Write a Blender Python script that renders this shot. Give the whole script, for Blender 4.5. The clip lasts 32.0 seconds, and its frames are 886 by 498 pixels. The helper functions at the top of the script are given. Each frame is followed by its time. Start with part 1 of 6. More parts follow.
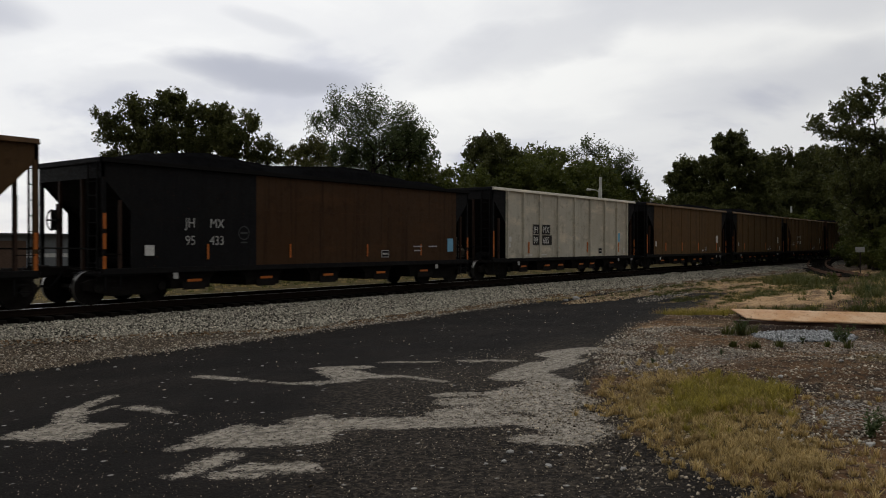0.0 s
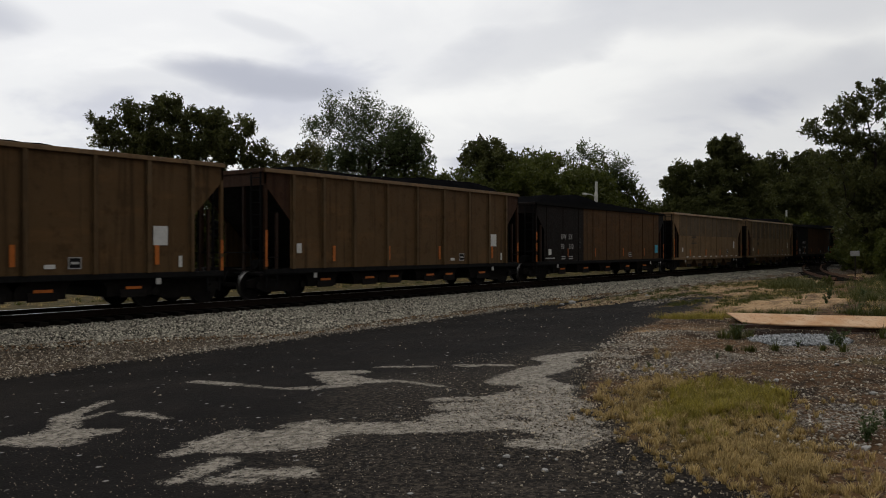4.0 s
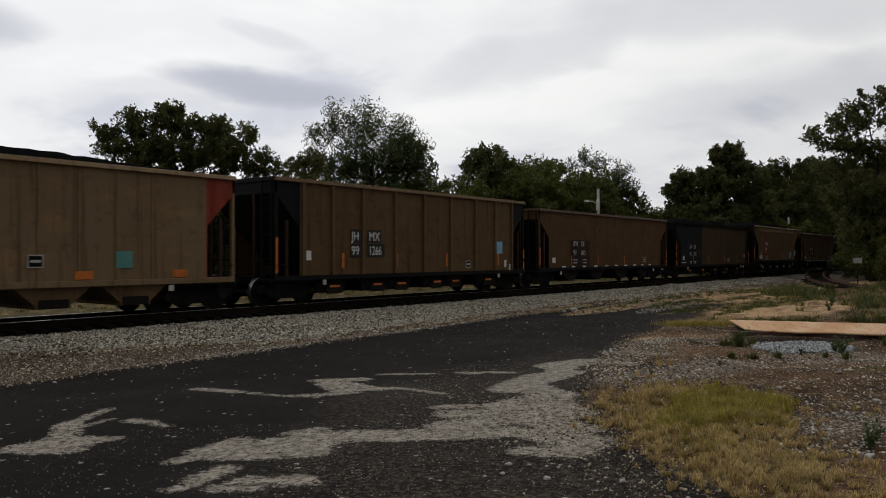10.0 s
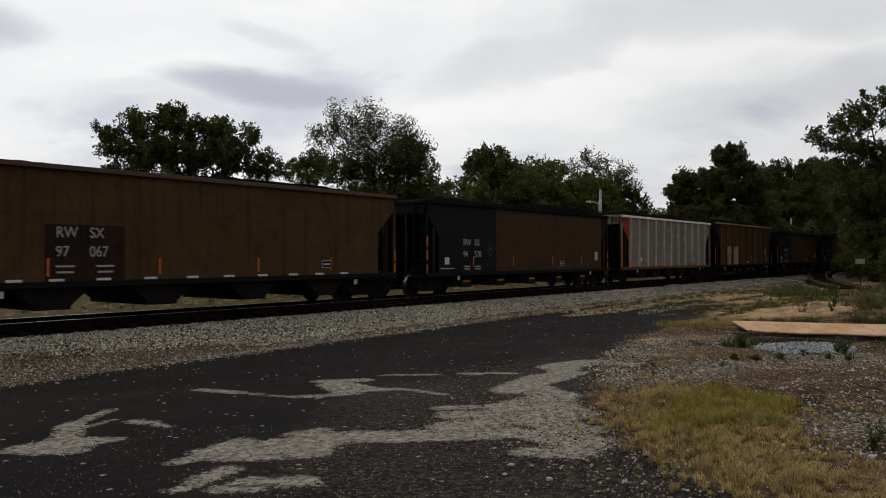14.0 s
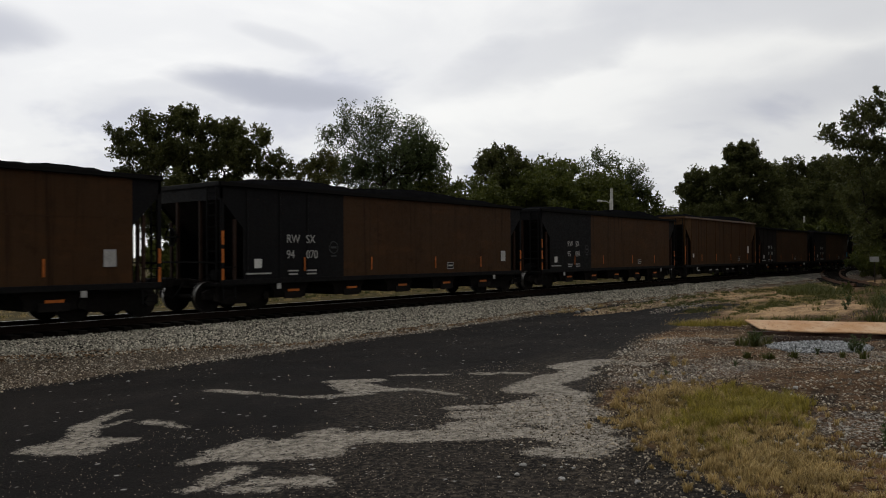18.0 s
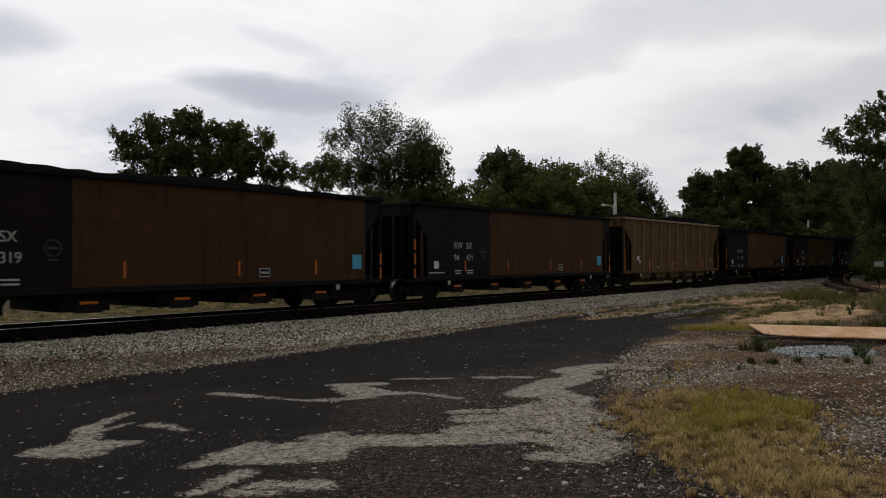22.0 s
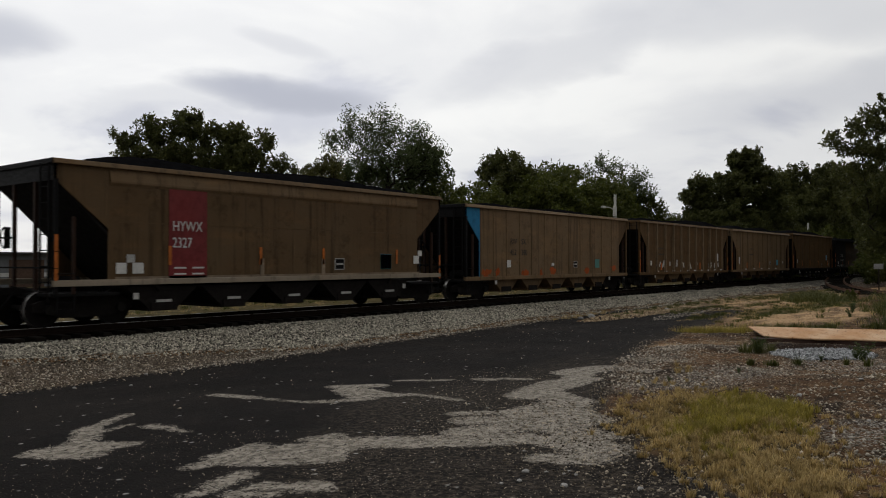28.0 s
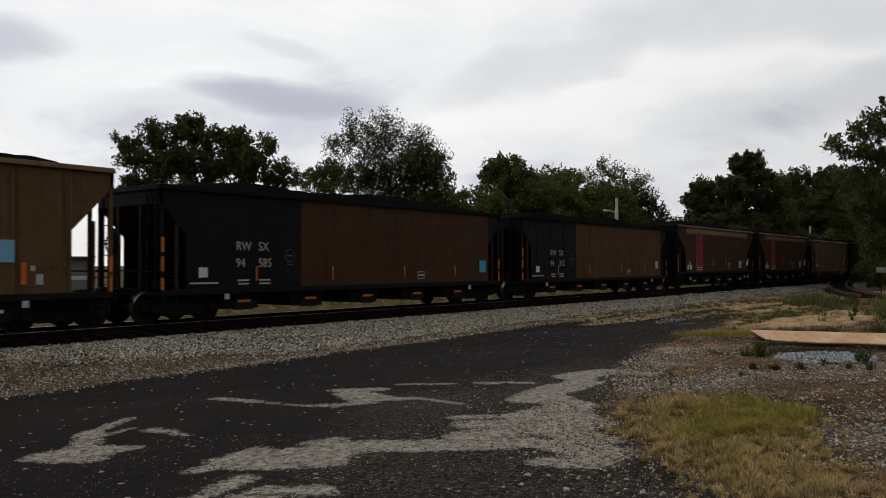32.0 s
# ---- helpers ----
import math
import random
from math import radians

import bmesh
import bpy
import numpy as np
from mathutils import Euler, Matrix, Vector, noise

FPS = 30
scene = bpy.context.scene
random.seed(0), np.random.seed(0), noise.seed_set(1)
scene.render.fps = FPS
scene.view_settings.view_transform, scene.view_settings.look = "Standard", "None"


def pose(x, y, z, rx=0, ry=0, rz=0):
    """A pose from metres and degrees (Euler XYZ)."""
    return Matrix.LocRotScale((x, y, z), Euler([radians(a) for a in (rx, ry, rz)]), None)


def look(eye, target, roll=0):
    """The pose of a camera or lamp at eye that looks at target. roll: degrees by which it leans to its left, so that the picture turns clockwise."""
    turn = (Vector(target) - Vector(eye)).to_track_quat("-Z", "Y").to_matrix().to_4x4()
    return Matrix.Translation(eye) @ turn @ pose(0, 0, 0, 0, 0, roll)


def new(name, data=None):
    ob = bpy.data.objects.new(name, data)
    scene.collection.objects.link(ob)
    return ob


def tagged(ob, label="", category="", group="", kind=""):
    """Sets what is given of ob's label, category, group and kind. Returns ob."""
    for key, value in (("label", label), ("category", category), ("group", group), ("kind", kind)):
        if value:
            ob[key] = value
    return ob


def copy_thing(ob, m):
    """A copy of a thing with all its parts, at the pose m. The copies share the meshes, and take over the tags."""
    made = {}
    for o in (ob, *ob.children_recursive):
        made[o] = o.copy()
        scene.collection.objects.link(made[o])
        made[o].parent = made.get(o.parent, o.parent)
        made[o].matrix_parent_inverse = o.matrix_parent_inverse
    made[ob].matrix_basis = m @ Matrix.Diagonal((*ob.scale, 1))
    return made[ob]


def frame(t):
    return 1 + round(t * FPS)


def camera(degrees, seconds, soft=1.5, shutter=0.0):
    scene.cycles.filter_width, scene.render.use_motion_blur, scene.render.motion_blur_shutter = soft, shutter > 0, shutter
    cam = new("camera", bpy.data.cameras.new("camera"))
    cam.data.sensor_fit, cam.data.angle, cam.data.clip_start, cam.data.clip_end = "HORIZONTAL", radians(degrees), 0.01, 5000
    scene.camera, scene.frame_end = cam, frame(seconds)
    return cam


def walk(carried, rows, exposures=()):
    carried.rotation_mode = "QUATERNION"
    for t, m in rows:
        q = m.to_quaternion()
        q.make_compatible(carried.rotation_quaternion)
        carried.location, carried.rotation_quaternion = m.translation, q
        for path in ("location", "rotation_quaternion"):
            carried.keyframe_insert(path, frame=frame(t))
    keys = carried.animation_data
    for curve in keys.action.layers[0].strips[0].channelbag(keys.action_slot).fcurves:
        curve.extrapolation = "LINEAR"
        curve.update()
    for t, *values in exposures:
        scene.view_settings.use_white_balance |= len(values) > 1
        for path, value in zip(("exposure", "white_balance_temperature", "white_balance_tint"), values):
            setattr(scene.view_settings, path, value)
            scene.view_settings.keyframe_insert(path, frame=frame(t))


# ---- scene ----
# World: x runs along the track, y across it, z up. The camera stands at x = 0, y = 0.
EYE = (0.0, 0.0, 1.75)
TURNS = (
    (0, 89.60, -0.09, -52.93), (0.5, 89.49, -0.04, -52.95), (1, 89.75, 0.09, -53.06), (1.5, 90.01, -0.03, -53.33), (2, 89.98, -0.04, -53.41), (2.5, 89.92, -0.10, -53.42),
    (3, 89.84, 0.02, -52.98), (3.5, 89.92, -0.01, -53.27), (5.5, 89.99, 0.04, -52.91), (6, 90.06, 0.11, -52.99), (6.5, 89.93, 0.13, -53.04), (7, 89.76, 0.28, -53.10),
    (7.5, 89.96, 0.37, -53.07), (8, 90.02, 0.22, -53.10), (8.5, 89.97, 0.19, -53.03), (9, 90.00, 0.28, -52.89), (9.5, 90.23, 0.14, -52.80), (10, 90.44, 0.01, -53.08),
    (10.5, 90.67, -0.05, -53.12), (11, 90.63, -0.08, -53.11), (11.5, 90.54, -0.16, -53.11), (12, 90.43, -0.12, -52.92), (12.5, 90.44, 0.01, -52.86), (13, 90.49, -0.00, -53.14),
    (13.5, 90.58, 0.12, -53.00), (14, 90.50, 0.02, -52.93), (14.5, 90.40, 0.08, -52.72), (16.5, 90.50, 0.32, -52.49), (17, 90.58, 0.31, -52.44), (17.5, 90.48, 0.34, -52.37),
    (18, 90.50, 0.30, -52.13), (18.5, 90.69, 0.29, -52.32), (19, 90.88, 0.27, -52.13), (19.5, 90.98, 0.16, -52.22), (20, 91.10, 0.20, -52.10), (20.5, 90.97, 0.09, -51.96),
    (21, 90.87, 0.05, -51.73), (21.5, 91.01, 0.17, -51.74), (22, 90.77, 0.15, -51.89), (22.5, 90.82, 0.19, -51.85), (23, 90.70, 0.21, -51.49), (23.5, 90.86, 0.13, -51.54),
    (24, 90.97, 0.15, -51.71), (24.5, 90.99, 0.13, -51.83), (25, 90.95, 0.21, -51.68), (25.5, 90.82, 0.26, -51.73), (27.5, 90.95, 0.04, -51.87), (28, 90.89, 0.06, -51.90),
    (28.5, 90.84, 0.07, -51.99), (29, 90.93, 0.12, -51.76), (29.5, 91.01, 0.05, -51.80), (30, 91.05, 0.12, -51.80), (30.5, 91.06, 0.26, -51.76), (31, 91.07, 0.18, -51.82),
    (31.5, 91.14, 0.12, -51.93), (32, 91.15, 0.09, -51.78),
)
cam = camera(58.2, 32.0, soft=1.0, shutter=0.09)
walk(cam, [(t, pose(*EYE, rx, ry, rz)) for t, rx, ry, rz in TURNS],
     exposures=[(0, 0.0), (32, 0.0)])

# ---- light: an overcast sky, brighter low down, and a veiled sun behind the train ----
world = bpy.data.worlds.new("overcast_sky")
scene.world = world
world.use_nodes = True


def sky_nodes():
    nt = world.node_tree
    nt.nodes.clear()
    N, L = nt.nodes.new, nt.links.new
    out, bg = N("ShaderNodeOutputWorld"), N("ShaderNodeBackground")
    sky = N("ShaderNodeTexSky")
    sky.sky_type = "NISHITA"
    sky.sun_disc = False
    sky.sun_elevation, sky.sun_rotation = radians(48), radians(20)
    dim = N("ShaderNodeVectorMath"); dim.operation = "SCALE"; dim.inputs["Scale"].default_value = 0.1
    L(sky.outputs[0], dim.inputs[0])
    tc, sep = N("ShaderNodeTexCoord"), N("ShaderNodeSeparateXYZ")
    L(tc.outputs["Generated"], sep.inputs[0])
    lift = N("ShaderNodeMath"); lift.operation = "ADD"; lift.inputs[1].default_value = 0.22
    up = N("ShaderNodeMath"); up.operation = "MAXIMUM"; up.inputs[1].default_value = 0.0
    L(sep.outputs["Z"], up.inputs[0]); L(up.outputs[0], lift.inputs[0])
    flat = N("ShaderNodeVectorMath"); flat.operation = "DIVIDE"
    both = N("ShaderNodeCombineXYZ")
    for k in range(3):
        L(lift.outputs[0], both.inputs[k])
    L(tc.outputs["Generated"], flat.inputs[0]); L(both.outputs[0], flat.inputs[1])
    cloud = N("ShaderNodeTexNoise")
    cloud.inputs["Scale"].default_value, cloud.inputs["Detail"].default_value = 1.25, 7
    cloud.inputs["Roughness"].default_value, cloud.inputs["Distortion"].default_value = 0.5, 0.35
    drift = N("ShaderNodeVectorMath"); drift.operation = "ADD"; drift.inputs[1].default_value = (0.646, -0.61, 0)
    L(flat.outputs[0], drift.inputs[0]); L(drift.outputs[0], cloud.inputs["Vector"])
    ramp = N("ShaderNodeValToRGB")
    ramp.color_ramp.interpolation = "EASE"
    e = ramp.color_ramp.elements
    e[0].position, e[0].color = 0.31, (0.62, 0.63, 0.69, 1)
    e[1].position, e[1].color = 0.62, (0.95, 0.945, 0.925, 1)
    mid = e.new(0.45); mid.color = (0.83, 0.83, 0.835, 1)
    L(cloud.outputs["Fac"], ramp.inputs[0])
    mix = N("ShaderNodeMix"); mix.data_type = "RGBA"; mix.inputs["Factor"].default_value = 0.94
    L(dim.outputs[0], mix.inputs["A"]); L(ramp.outputs[0], mix.inputs["B"])
    # the veiled sun lights the cloud on its own side
    lean = N("ShaderNodeVectorMath"); lean.operation = "DOT_PRODUCT"; lean.inputs[1].default_value = (0.36, 0.72, 0.59)
    L(tc.outputs["Generated"], lean.inputs[0])
    glow = N("ShaderNodeMapRange")
    for k, v in zip(("From Min", "From Max", "To Min", "To Max"), (-0.6, 1.0, 0.26, 1.20)):
        glow.inputs[k].default_value = v
    L(lean.outputs["Value"], glow.inputs["Value"])
    # grey bellies of the cloud deck over the wood: place on the sky, half width, half height, lean, depth
    flow = N("ShaderNodeTexNoise")
    flow.inputs["Scale"].default_value, flow.inputs["Detail"].default_value = 2.6, 6
    L(drift.outputs[0], flow.inputs["Vector"])

    def sums_of(op, a, b):
        n = N("ShaderNodeMath"); n.operation = op
        for k, v in enumerate((a, b)):
            if isinstance(v, (int, float)):
                n.inputs[k].default_value = v
            else:
                L(v, n.inputs[k])
        return n.outputs[0]

    def along(x, y, z):
        n = N("ShaderNodeVectorMath"); n.operation = "DOT_PRODUCT"; n.inputs[1].default_value = (x, y, z)
        L(tc.outputs["Generated"], n.inputs[0])
        return n.outputs["Value"]
    ahead = along(0.8, 0.6, 0.0)
    ahead_safe = sums_of("MAXIMUM", ahead, 0.2)
    wander = sums_of("SUBTRACT", flow.outputs["Fac"], 0.5)
    u = sums_of("ADD", sums_of("DIVIDE", along(0.6, -0.8, 0.0), ahead_safe), sums_of("MULTIPLY", wander, 0.13))
    w = sums_of("ADD", sums_of("DIVIDE", sep.outputs["Z"], ahead_safe), sums_of("MULTIPLY", wander, -0.07))
    grey = 0.0
    for cu, cw, a, b, lean_deg, depth in BELLIES:
        c, s = math.cos(radians(lean_deg)), math.sin(radians(lean_deg))
        du, dw = sums_of("SUBTRACT", u, cu), sums_of("SUBTRACT", w, cw)
        p = sums_of("DIVIDE", sums_of("ADD", sums_of("MULTIPLY", du, c), sums_of("MULTIPLY", dw, s)), a)
        q = sums_of("DIVIDE", sums_of("SUBTRACT", sums_of("MULTIPLY", dw, c), sums_of("MULTIPLY", du, s)), b)
        r = sums_of("ADD", sums_of("MULTIPLY", p, p), sums_of("MULTIPLY", q, q))
        soft = N("ShaderNodeMapRange"); soft.interpolation_type = "SMOOTHSTEP"
        for k, v in zip(("From Min", "From Max", "To Min", "To Max"), (1.5, 0.0, 0.0, depth)):
            soft.inputs[k].default_value = v
        L(r, soft.inputs["Value"])
        grey = sums_of("MAXIMUM", soft.outputs["Result"], grey)
    grey = sums_of("MULTIPLY", grey, sums_of("GREATER_THAN", ahead, 0.2))
    belly = N("ShaderNodeMix"); belly.data_type = "RGBA"
    belly.inputs["B"].default_value = (0.47, 0.49, 0.56, 1)
    L(grey, belly.inputs["Factor"]); L(mix.outputs["Result"], belly.inputs["A"])
    side = N("ShaderNodeVectorMath"); side.operation = "SCALE"
    L(belly.outputs["Result"], side.inputs[0]); L(glow.outputs["Result"], side.inputs["Scale"])
    L(side.outputs[0], bg.inputs["Color"])
    bg.inputs["Strength"].default_value = SKY
    L(bg.outputs[0], out.inputs["Surface"])


SKY = 0.93
BELLIES = ((-0.225, 0.212, 0.125, 0.024, -5, 1.0), (-0.60, 0.290, 0.10, 0.035, -8, 0.75), (0.14, 0.265, 0.19, 0.04, 18, 0.42),
           (0.36, 0.31, 0.30, 0.045, 3, 0.42), (-0.22, 0.275, 0.06, 0.012, -15, 0.3), (0.48, 0.21, 0.24, 0.05, 8, 0.36), (-0.36, 0.20, 0.16, 0.02, 5, 0.25))
sky_nodes()
sun = new("sun", bpy.data.lights.new("sun", "SUN"))
sun.data.energy, sun.data.angle, sun.data.color = 0.35, radians(25), (1.0, 0.96, 0.9)
sun.matrix_world = look((30, 60, 80), (0, 0, 0))


# ---- small builders ----
def finish(name, bm, material, smooth=False):
    me = bpy.data.meshes.new(name)
    bmesh.ops.recalc_face_normals(bm, faces=bm.faces)
    bm.to_mesh(me)
    bm.free()
    if smooth:
        me.polygons.foreach_set("use_smooth", [True] * len(me.polygons))
    if material:
        me.materials.append(material)
    return me


def part(name, bm, material, parent, label="", smooth=False, at=None):
    """One mesh object under a thing or a part; bm is a bmesh or a ready mesh."""
    me = bm if isinstance(bm, bpy.types.Mesh) else finish(name, bm, material, smooth)
    ob = new(name, me)
    ob.parent = parent
    if at is not None:
        ob.matrix_basis = at
    if label:
        ob["label"] = label
    return ob


def empty(name, m, label="", category="", group="", kind=""):
    ob = new(name)
    ob.empty_display_size = 0.3
    ob.matrix_basis = m
    return tagged(ob, label, category, group, kind)


def box(bm, x0, x1, y0, y1, z0, z1, bevel=0.0):
    m = Matrix.Translation(((x0 + x1) / 2, (y0 + y1) / 2, (z0 + z1) / 2)) @ Matrix.Diagonal((x1 - x0, y1 - y0, z1 - z0, 1))
    vs = bmesh.ops.create_cube(bm, size=1, matrix=m)["verts"]
    if bevel:
        es = list({e for v in vs for e in v.link_edges})
        bmesh.ops.bevel(bm, geom=es, offset=bevel, segments=1, affect="EDGES", profile=0.5)
    return bm


def boxed(*a, bevel=0.0):
    return box(bmesh.new(), *a, bevel=bevel)


def prism(bm, outline, y0, y1):
    """An outline in x and z, drawn out along y."""
    a = [bm.verts.new((x, y0, z)) for x, z in outline]
    b = [bm.verts.new((x, y1, z)) for x, z in outline]
    bm.faces.new(a)
    bm.faces.new(b[::-1])
    for i in range(len(a)):
        j = (i + 1) % len(a)
        bm.faces.new((a[j], a[i], b[i], b[j]))
    return bm


def tube(bm, pts, radii, sides=6):
    rings = []
    for i, p in enumerate(pts):
        p = Vector(p)
        d = (Vector(pts[min(i + 1, len(pts) - 1)]) - Vector(pts[max(i - 1, 0)])).normalized()
        side = d.cross(Vector((0.31, 0.17, 0.94)) if abs(d.z) < 0.9 else Vector((1, 0, 0))).normalized()
        other = d.cross(side)
        r = float(radii[i] if isinstance(radii, (list, tuple)) else radii)
        rings.append([bm.verts.new(p + side * (r * math.cos(2 * math.pi * k / sides)) + other * (r * math.sin(2 * math.pi * k / sides))) for k in range(sides)])
    for a, b in zip(rings, rings[1:]):
        for k in range(sides):
            bm.faces.new((a[k], a[(k + 1) % sides], b[(k + 1) % sides], b[k]))
    bm.faces.new(rings[0][::-1])
    bm.faces.new(rings[-1])
    return bm


def disc_y(bm, x, z, r, y0, y1, sides=20):
    prism(bm, [(x + r * math.cos(2 * math.pi * k / sides), z + r * math.sin(2 * math.pi * k / sides)) for k in range(sides)], y0, y1)
    return bm


# ---- materials ----
def material(name):
    m = bpy.data.materials.new(name)
    m.use_nodes = True
    nt = m.node_tree
    return m, nt, nt.nodes["Principled BSDF"]


def node(nt, kind, **sets):
    n = nt.nodes.new(kind)
    for k, v in sets.items():
        n.inputs[k.replace("_", " ")].default_value = v
    return n


def noise_of(nt, vector, scale, detail=4, rough=0.55, distortion=0.0):
    n = node(nt, "ShaderNodeTexNoise", Scale=scale, Detail=detail, Roughness=rough, Distortion=distortion)
    nt.links.new(vector, n.inputs["Vector"])
    return n.outputs["Fac"]


def remap(nt, value, a, b, c=0.0, d=1.0, smooth=True):
    n = nt.nodes.new("ShaderNodeMapRange")
    n.interpolation_type = "SMOOTHSTEP" if smooth else "LINEAR"
    for k, v in zip(("From Min", "From Max", "To Min", "To Max"), (a, b, c, d)):
        n.inputs[k].default_value = v
    nt.links.new(value, n.inputs["Value"])
    return n.outputs["Result"]


def sums(nt, op, a, b):
    n = nt.nodes.new("ShaderNodeMath")
    n.operation = op
    for k, v in enumerate((a, b)):
        if isinstance(v, (int, float)):
            n.inputs[k].default_value = v
        else:
            nt.links.new(v, n.inputs[k])
    return n.outputs[0]


def blend(nt, fac, a, b, mode="MIX"):
    n = nt.nodes.new("ShaderNodeMix")
    n.data_type, n.blend_type = "RGBA", mode
    for key, v in (("Factor", fac), ("A", a), ("B", b)):
        s = [i for i in n.inputs if i.name == key and i.enabled][0]
        if isinstance(v, tuple):
            s.default_value = (*v, 1)
        elif isinstance(v, (int, float)):
            s.default_value = v
        else:
            nt.links.new(v, s)
    return [o for o in n.outputs if o.enabled][0]


def bump(nt, bsdf, height, strength, distance):
    n = node(nt, "ShaderNodeBump", Strength=strength, Distance=distance)
    nt.links.new(height, n.inputs["Height"])
    nt.links.new(n.outputs[0], bsdf.inputs["Normal"])


def stretched(nt, vector, sx, sy, sz):
    n = nt.nodes.new("ShaderNodeMapping")
    n.inputs["Scale"].default_value = (sx, sy, sz)
    nt.links.new(vector, n.inputs["Vector"])
    return n.outputs[0]


def shifted(nt):
    """Object coordinates, moved apart from object to object."""
    tc, info = nt.nodes.new("ShaderNodeTexCoord"), nt.nodes.new("ShaderNodeObjectInfo")
    far = nt.nodes.new("ShaderNodeVectorMath")
    far.operation = "MULTIPLY_ADD"
    far.inputs[1].default_value = (37, 19, 11)
    nt.links.new(info.outputs["Random"], far.inputs[0])
    nt.links.new(tc.outputs["Object"], far.inputs[2])
    return far.outputs[0], tc.outputs["Object"]


PAINTS = {}


def paint(name, colour, dust=(0.10, 0.075, 0.055), dusty=0.6, streak=0.75, rough=0.62):
    """Weathered paint on steel: dust, dark streaks that run down, rust flecks."""
    if name in PAINTS:
        return PAINTS[name]
    m, nt, b = material("paint_" + name)
    v, plain = shifted(nt)
    cloud = noise_of(nt, v, 0.55, 5, 0.6)
    fine = noise_of(nt, v, 14, 4, 0.65)
    runs = noise_of(nt, stretched(nt, v, 4.5, 4.5, 0.18), 1.0, 7, 0.66)
    low = noise_of(nt, stretched(nt, v, 0.5, 0.5, 1.6), 1.3, 5, 0.65)
    c = blend(nt, remap(nt, cloud, 0.36, 0.66, 0, dusty), colour, dust)
    c = blend(nt, remap(nt, low, 0.50, 0.72, 0, 0.45), c, tuple(min(1.0, k * q) for k, q in zip(colour, (1.7, 1.55, 1.4))))
    c = blend(nt, remap(nt, runs, 0.50, 0.70, 0, streak), c, tuple(k * 0.35 for k in colour))
    c = blend(nt, remap(nt, noise_of(nt, v, 2.4, 7, 0.7), 0.52, 0.68, 0, 0.55), c, tuple(k * 0.5 for k in colour))
    c = blend(nt, remap(nt, noise_of(nt, stretched(nt, v, 9, 9, 0.5), 1.0, 6, 0.7), 0.60, 0.74, 0, 0.45), c, tuple(min(1.0, k * 1.8) for k in dust))
    c = blend(nt, remap(nt, fine, 0.62, 0.74, 0, 0.5), c, (0.07, 0.035, 0.02))
    nt.links.new(c, b.inputs["Base Color"])
    nt.links.new(remap(nt, fine, 0.3, 0.7, rough - 0.1, rough + 0.2), b.inputs["Roughness"])
    b.inputs["Specular IOR Level"].default_value = 0.10
    bump(nt, b, sums(nt, "ADD", fine, sums(nt, "MULTIPLY", cloud, 3.0)), 0.25, 0.012)
    PAINTS[name] = m
    return m


def plain(name, colour, rough=0.6, metal=0.0, vary=0.35, scale=9.0, spec=0.4, depth=0.004):
    m, nt, b = material(name)
    v, _ = shifted(nt)
    n1, n2 = noise_of(nt, v, scale, 5, 0.6), noise_of(nt, v, scale * 0.13, 3)
    c = blend(nt, remap(nt, n1, 0.35, 0.7, 0, vary), colour, tuple(k * 0.45 for k in colour))
    c = blend(nt, remap(nt, n2, 0.4, 0.7, 0, vary * 0.7), c, tuple(min(1, k * 1.5) for k in colour))
    nt.links.new(c, b.inputs["Base Color"])
    b.inputs["Metallic"].default_value = metal
    b.inputs["Specular IOR Level"].default_value = spec
    nt.links.new(remap(nt, n1, 0.3, 0.7, max(0.05, rough - 0.12), min(1, rough + 0.12)), b.inputs["Roughness"])
    bump(nt, b, n1, 0.4, depth)
    return m


def leafy(name, colour, other, back=0.25, patch=0.35):
    """Leaves: tint varies from leaf to leaf, with some light passing through."""
    m, nt, b = material(name)
    g = nt.nodes.new("ShaderNodeNewGeometry")
    tc = nt.nodes.new("ShaderNodeTexCoord")
    n = noise_of(nt, tc.outputs["Object"], patch, 3)
    c = blend(nt, g.outputs["Random Per Island"], colour, other)
    c = blend(nt, remap(nt, n, 0.35, 0.7, 0, 0.5), c, tuple(k * 0.55 for k in colour))
    nt.links.new(c, b.inputs["Base Color"])
    b.inputs["Roughness"].default_value = 0.6
    b.inputs["Specular IOR Level"].default_value = 0.25
    t = nt.nodes.new("ShaderNodeBsdfTranslucent")
    nt.links.new(c, t.inputs["Color"])
    mix = nt.nodes.new("ShaderNodeMixShader")
    mix.inputs[0].default_value = back
    nt.links.new(b.outputs[0], mix.inputs[1])
    nt.links.new(t.outputs[0], mix.inputs[2])
    nt.links.new(mix.outputs[0], nt.nodes["Material Output"].inputs["Surface"])
    return m


STEEL = plain("dark_grimy_steel", (0.014, 0.012, 0.011), 0.85, 0.0, spec=0.06)
BLACK = plain("black_frame_paint", (0.011, 0.0105, 0.0105), 0.8, spec=0.06)
WHEEL = plain("wheel_steel", (0.013, 0.011, 0.010), 0.75, 0.0, spec=0.08)
RAIL_TOP = plain("polished_rail_head", (0.55, 0.54, 0.52), 0.32, 1.0, vary=0.15)
RAIL_SIDE = plain("rusty_rail_web", (0.017, 0.011, 0.008), 0.9, spec=0.05)
TIE = plain("creosoted_tie", (0.013, 0.011, 0.009), 0.95, scale=6, spec=0.05)
COAL = plain("coal", (0.007, 0.007, 0.0075), 0.9, vary=0.6, scale=5, depth=0.05, spec=0.0)
RIM = plain("sooty_rim", (0.0085, 0.008, 0.0078), 0.95, spec=0.0)
